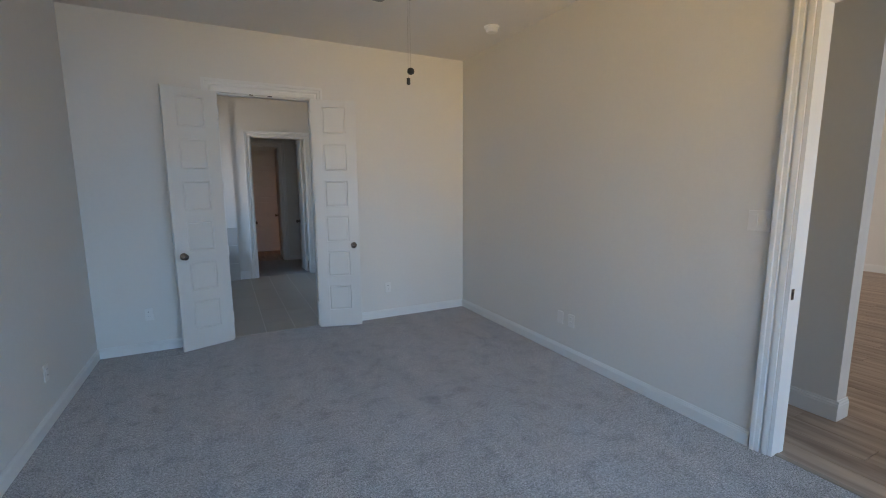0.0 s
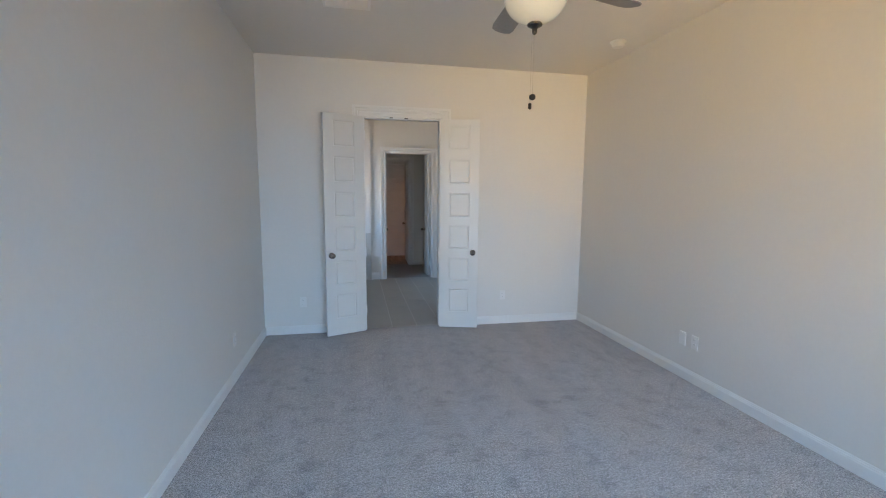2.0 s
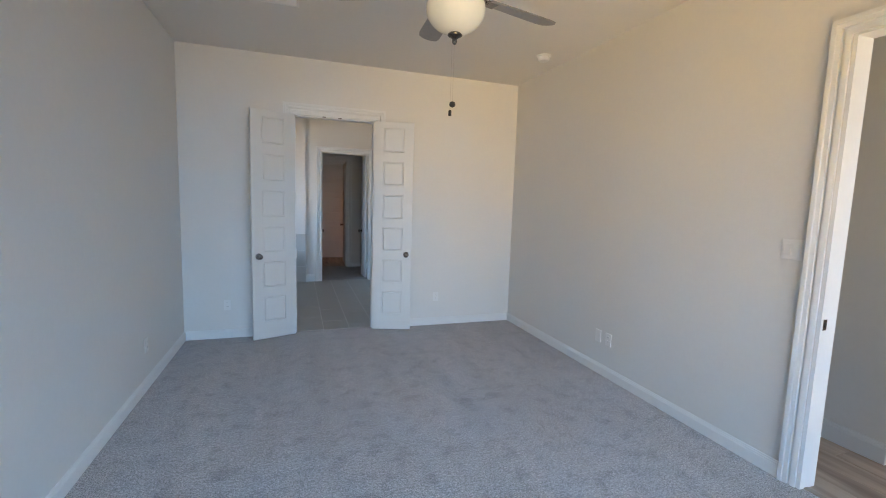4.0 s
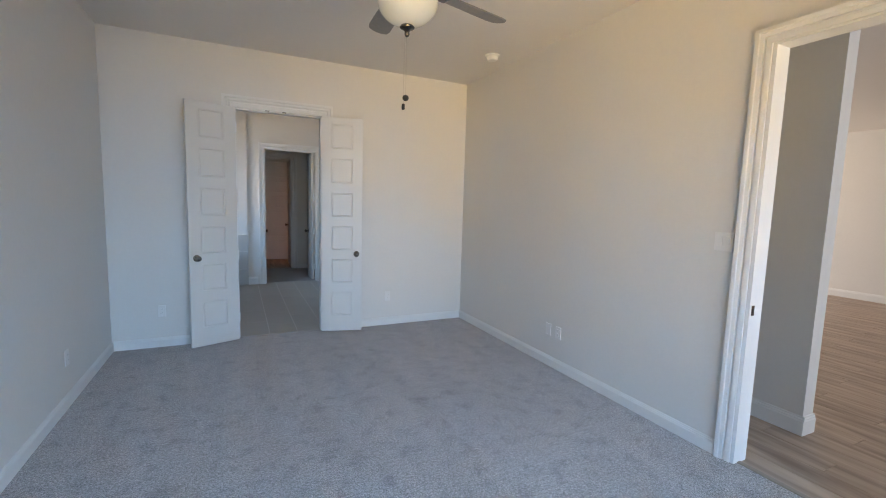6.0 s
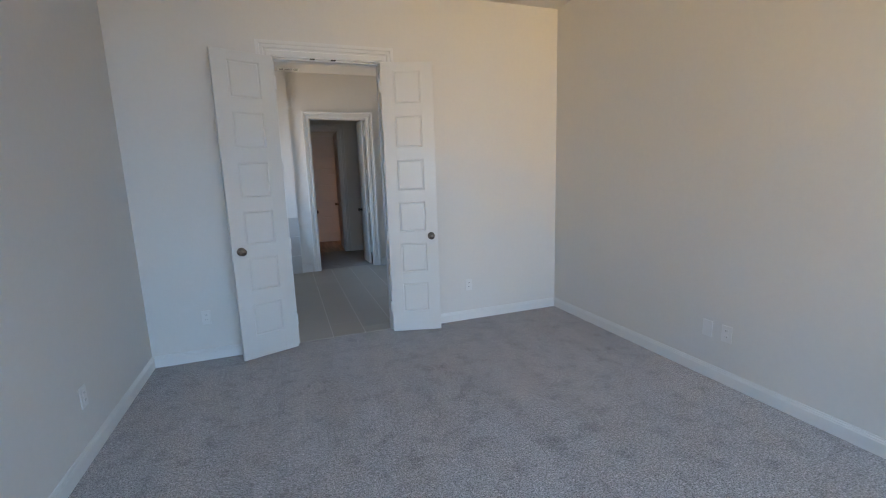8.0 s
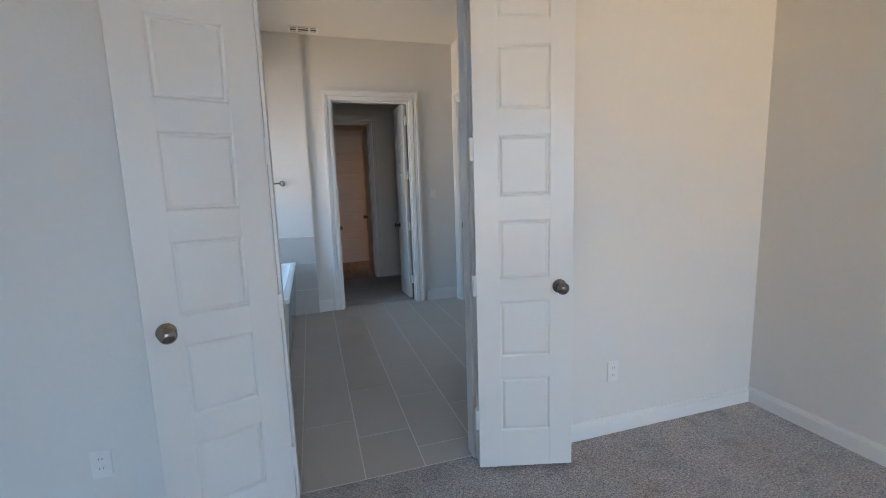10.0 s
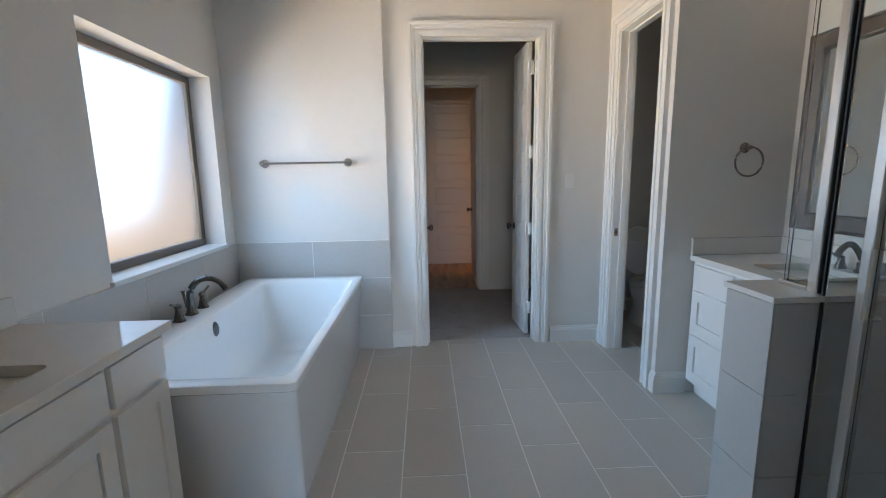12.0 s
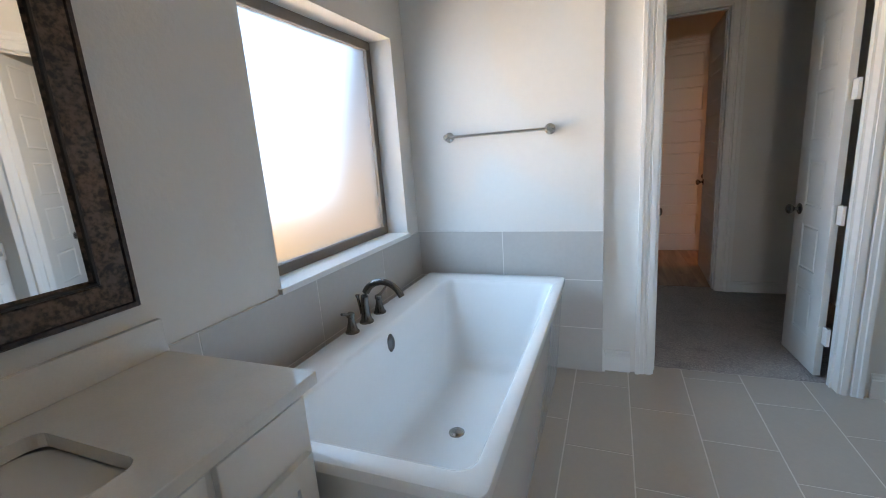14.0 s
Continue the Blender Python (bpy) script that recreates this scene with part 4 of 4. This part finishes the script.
tube(bm, [(GX - 0.02, SY1 - 0.04, 0.95), (GX - 0.06, SY1 - 0.04, 0.95), (GX - 0.06, SY1 - 0.04, 1.15), (GX - 0.02, SY1 - 0.04, 1.15)], 0.008, 8)
part("door_pull", bm, CHROME, sh)
rebase(sh, GX, 5.6, 0)

# ---- toilet ----
to = thing("toilet", "white ceramic toilet with its lid raised", "toilet")
TCX, TF = 2.76, 8.20
def egg(w, l, z, y0, k=28, pw=1.0):
    """An elongated oval: round front towards -y, flatter back; y0 is the front."""
    pts = []
    for i in range(k):
        a = 2 * math.pi * i / k
        yy = -math.cos(a)
        ww = math.sin(a) * (1 - 0.10 * max(0, yy))
        pts.append((TCX + ww * w / 2, y0 + l / 2 + yy * l / 2, z))
    return pts
bm = bmesh.new()
loft(bm, [egg(0.22, 0.46, 0.0, TF + 0.13), egg(0.21, 0.45, 0.03, TF + 0.135), egg(0.19, 0.42, 0.12, TF + 0.13), egg(0.22, 0.45, 0.2, TF + 0.09), egg(0.31, 0.50, 0.28, TF + 0.03), egg(0.36, 0.53, 0.35, TF), egg(0.365, 0.535, 0.39, TF), egg(0.35, 0.52, 0.40, TF + 0.006),
          egg(0.24, 0.33, 0.40, TF + 0.06), egg(0.22, 0.31, 0.36, TF + 0.07), egg(0.10, 0.14, 0.24, TF + 0.13)], True, True)
part("bowl", bm, CERAMIC, to, smooth=True)
bm = bmesh.new()
loft(bm, [egg(0.37, 0.47, 0.404, TF - 0.004), egg(0.375, 0.475, 0.415, TF - 0.006), egg(0.36, 0.46, 0.425, TF), egg(0.23, 0.30, 0.425, TF + 0.07), egg(0.22, 0.29, 0.41, TF + 0.075), egg(0.23, 0.30, 0.404, TF + 0.07), egg(0.37, 0.47, 0.404, TF - 0.004)])
part("seat", bm, CERAMIC, to, "white toilet seat", True)
bm = bmesh.new()
loft(bm, [egg(0.36, 0.45, -0.008, 0), egg(0.375, 0.465, 0.0, -0.008), egg(0.36, 0.45, 0.01, 0)], True, True)
bmesh.ops.translate(bm, verts=bm.verts, vec=(-TCX, -0.45, 0))
bmesh.ops.transform(bm, verts=bm.verts, matrix=Matrix.Translation((TCX, TF + 0.50, 0.42)) @ Matrix.Rotation(radians(-98), 4, "X"))
part("lid", bm, CERAMIC, to, "raised white toilet lid", True)
bm = bmesh.new()
loft(bm, [rrect(TCX - 0.19, TCX + 0.19, TF + 0.55, TF + 0.73, 0.04, 0.38), rrect(TCX - 0.215, TCX + 0.215, TF + 0.545, TF + 0.735, 0.04, 0.72)], True, True)
part("tank", bm, CERAMIC, to, smooth=True)
bm = bmesh.new()
loft(bm, [rrect(TCX - 0.225, TCX + 0.225, TF + 0.535, TF + 0.74, 0.04, 0.721), rrect(TCX - 0.225, TCX + 0.225, TF + 0.535, TF + 0.74, 0.04, 0.745), rrect(TCX - 0.215, TCX + 0.215, TF + 0.545, TF + 0.73, 0.04, 0.755)], True, True)
part("tank_lid", bm, CERAMIC, to, smooth=True)
rebase(to, TCX, TF + 0.35, 0)

# ---- fixture and warm lamp added out of view to light the far door ----
lampo = thing("added_ceiling_light", "small round ceiling light added behind the closet, out of view", "ceiling light")
bm = bmesh.new()
LX, LY, LZ = 3.25, 11.0, 2.35
lathe(bm, [(0.13, LZ), (0.13, LZ - 0.03), (0.12, LZ - 0.05), (0.02, LZ - 0.055)], 28, LX, LY)
part("shade", bm, OPAL, lampo, smooth=True)
rebase(lampo, LX, LY, LZ)
# added orange point lamp, in place of warm sunlight from another room
warm = new("added_utility_lamp", bpy.data.lights.new("added_utility_lamp", "POINT"))
warm.data.energy, warm.data.color, warm.data.shadow_soft_size = 6.0, (1.0, 0.38, 0.12), 0.1
warm.location = (LX, LY, 2.12)
# unseen dropped ceiling, added to carry the made-up fixture
bm = bmesh.new()
box(bm, 2.57, 3.9, 10.02, 11.55, LZ, LZ + 0.1)
structure("ceiling_utility_added", bm, CEIL, "low plain ceiling added out of view over the added lamp", "ceiling")

# ---- strike plates ----
def strike(x, y, z, axis):
    bm = bmesh.new()
    if axis == "y":
        box(bm, x - 0.014, x + 0.014, y - 0.0015, y, z - 0.03, z + 0.03, 0.0004)
        ob = tagged(new("strike_plate", mesh_of("strike_plate", bm, NICKEL)), "small nickel strike plate on the door jamb", "strike plate")
        # black plate on the surface as the shade of a latch hole
        boxpart("latch_hole_shade", ob, SLOT, (x - 0.006, x + 0.006, y - 0.0022, y - 0.0014, z - 0.012, z + 0.012), 0)
strike(BE + 0.03, RY1 - 0.018, 0.95, "y")
strike(TX + 0.03, TO1 - 0.018, 0.93, "y")

# ---- tiles and planks ----
def clip_tiles(parent, name, material, x0, x1, y0, y1, z0, z1, px, py, ox, oy, shift, gap=0.004):
    meshes = {}
    k0, k1 = math.floor((x0 - ox) / px), math.ceil((x1 - ox) / px)
    for k in range(k0, k1):
        off = oy + k * shift
        for j in range(math.floor((y0 - off) / py), math.ceil((y1 - off) / py)):
            a, b = max(x0, ox + k * px), min(x1, ox + (k + 1) * px)
            c, d = max(y0, off + j * py), min(y1, off + (j + 1) * py)
            if b - a < 0.012 or d - c < 0.012:
                continue
            key = (round(b - a, 3), round(d - c, 3))
            if key not in meshes:
                bm = bmesh.new()
                w, l, e = (b - a - gap) / 2, (d - c - gap) / 2, 0.0012
                loft(bm, [[(-w, -l, z0), (w, -l, z0), (w, l, z0), (-w, l, z0)], [(-w, -l, z1 - e), (w, -l, z1 - e), (w, l, z1 - e), (-w, l, z1 - e)],
                          [(-w + e, -l + e, z1), (w - e, -l + e, z1), (w - e, l - e, z1), (-w + e, l - e, z1)]], True, True)
                meshes[key] = mesh_of(name, bm, material)
            ob = new(name, meshes[key])
            ob.location = ((a + b) / 2, (c + d) / 2, 0)
            ob.parent = parent

clip_tiles(floor_bath, "tile", TILE, WX, EX, BN + 0.065, CY + 0.103, GZ - 0.004, 0.0, 0.300, 0.590, 0.322, 7.40, -0.197, 0.006)
clip_tiles(floor_bath, "tile", TILE, EX, 3.45, TY + T, CY + 0.103, GZ - 0.004, 0.0, 0.300, 0.590, 0.322, 7.40, -0.197, 0.006)
clip_tiles(floor_bath, "tile", TILE, TX + T, 3.45, CY + 0.103, 8.95, GZ - 0.004, 0.0, 0.300, 0.590, 0.322, 7.40, -0.197, 0.006)
clip_tiles(floor_hall, "plank", PLANK, BE + 0.07, 10.52, 0.0, 7.0, -0.0119, -0.001, 0.18, 1.22, 3.07, 0.3, 0.43, 0.0025)
clip_tiles(floor_utility, "plank", PLANK, 0.0, 3.9, 10.03, 11.55, -0.0119, -0.001, 0.18, 1.22, 0.05, 10.3, 0.43, 0.0025)

# wall tile round the tub
wt = thing("tile_wainscot", "taupe ceramic tile wainscot round the tub", "wall tile", kind="structure")
bm = bmesh.new()
box(bm, WX, WX + 0.0095, 6.335, JY, 0.0, 0.8885)
box(bm, WX + 0.0095, 0.474, JY - 0.0095, JY, 0.0, 0.8885)
part("grout_bed", bm, GROUT, wt)
for z0, z1, off in ((0.0, 0.283, 0.3), (0.288, 0.588, 0.0), (0.593, 0.887, 0.0)):
    yy = 7.036 + off - 0.596 * 3
    while yy < JY - 0.01:
        a, b = max(yy, 6.34), min(yy + 0.591, JY - 0.011)
        if b - a > 0.02:
            boxpart("tile", wt, WTILE, (WX + 0.004, WX + 0.011, a, b, z0, z1), 0.001)
        yy += 0.596
    xx = -0.116 + off - 0.596 * 2
    while xx < 0.474:
        a, b = max(xx, WX + 0.011), min(xx + 0.591, 0.4745)
        if b - a > 0.02:
            boxpart("tile", wt, WTILE, (a, b, JY - 0.011, JY - 0.004, z0, z1), 0.001)
        xx += 0.596
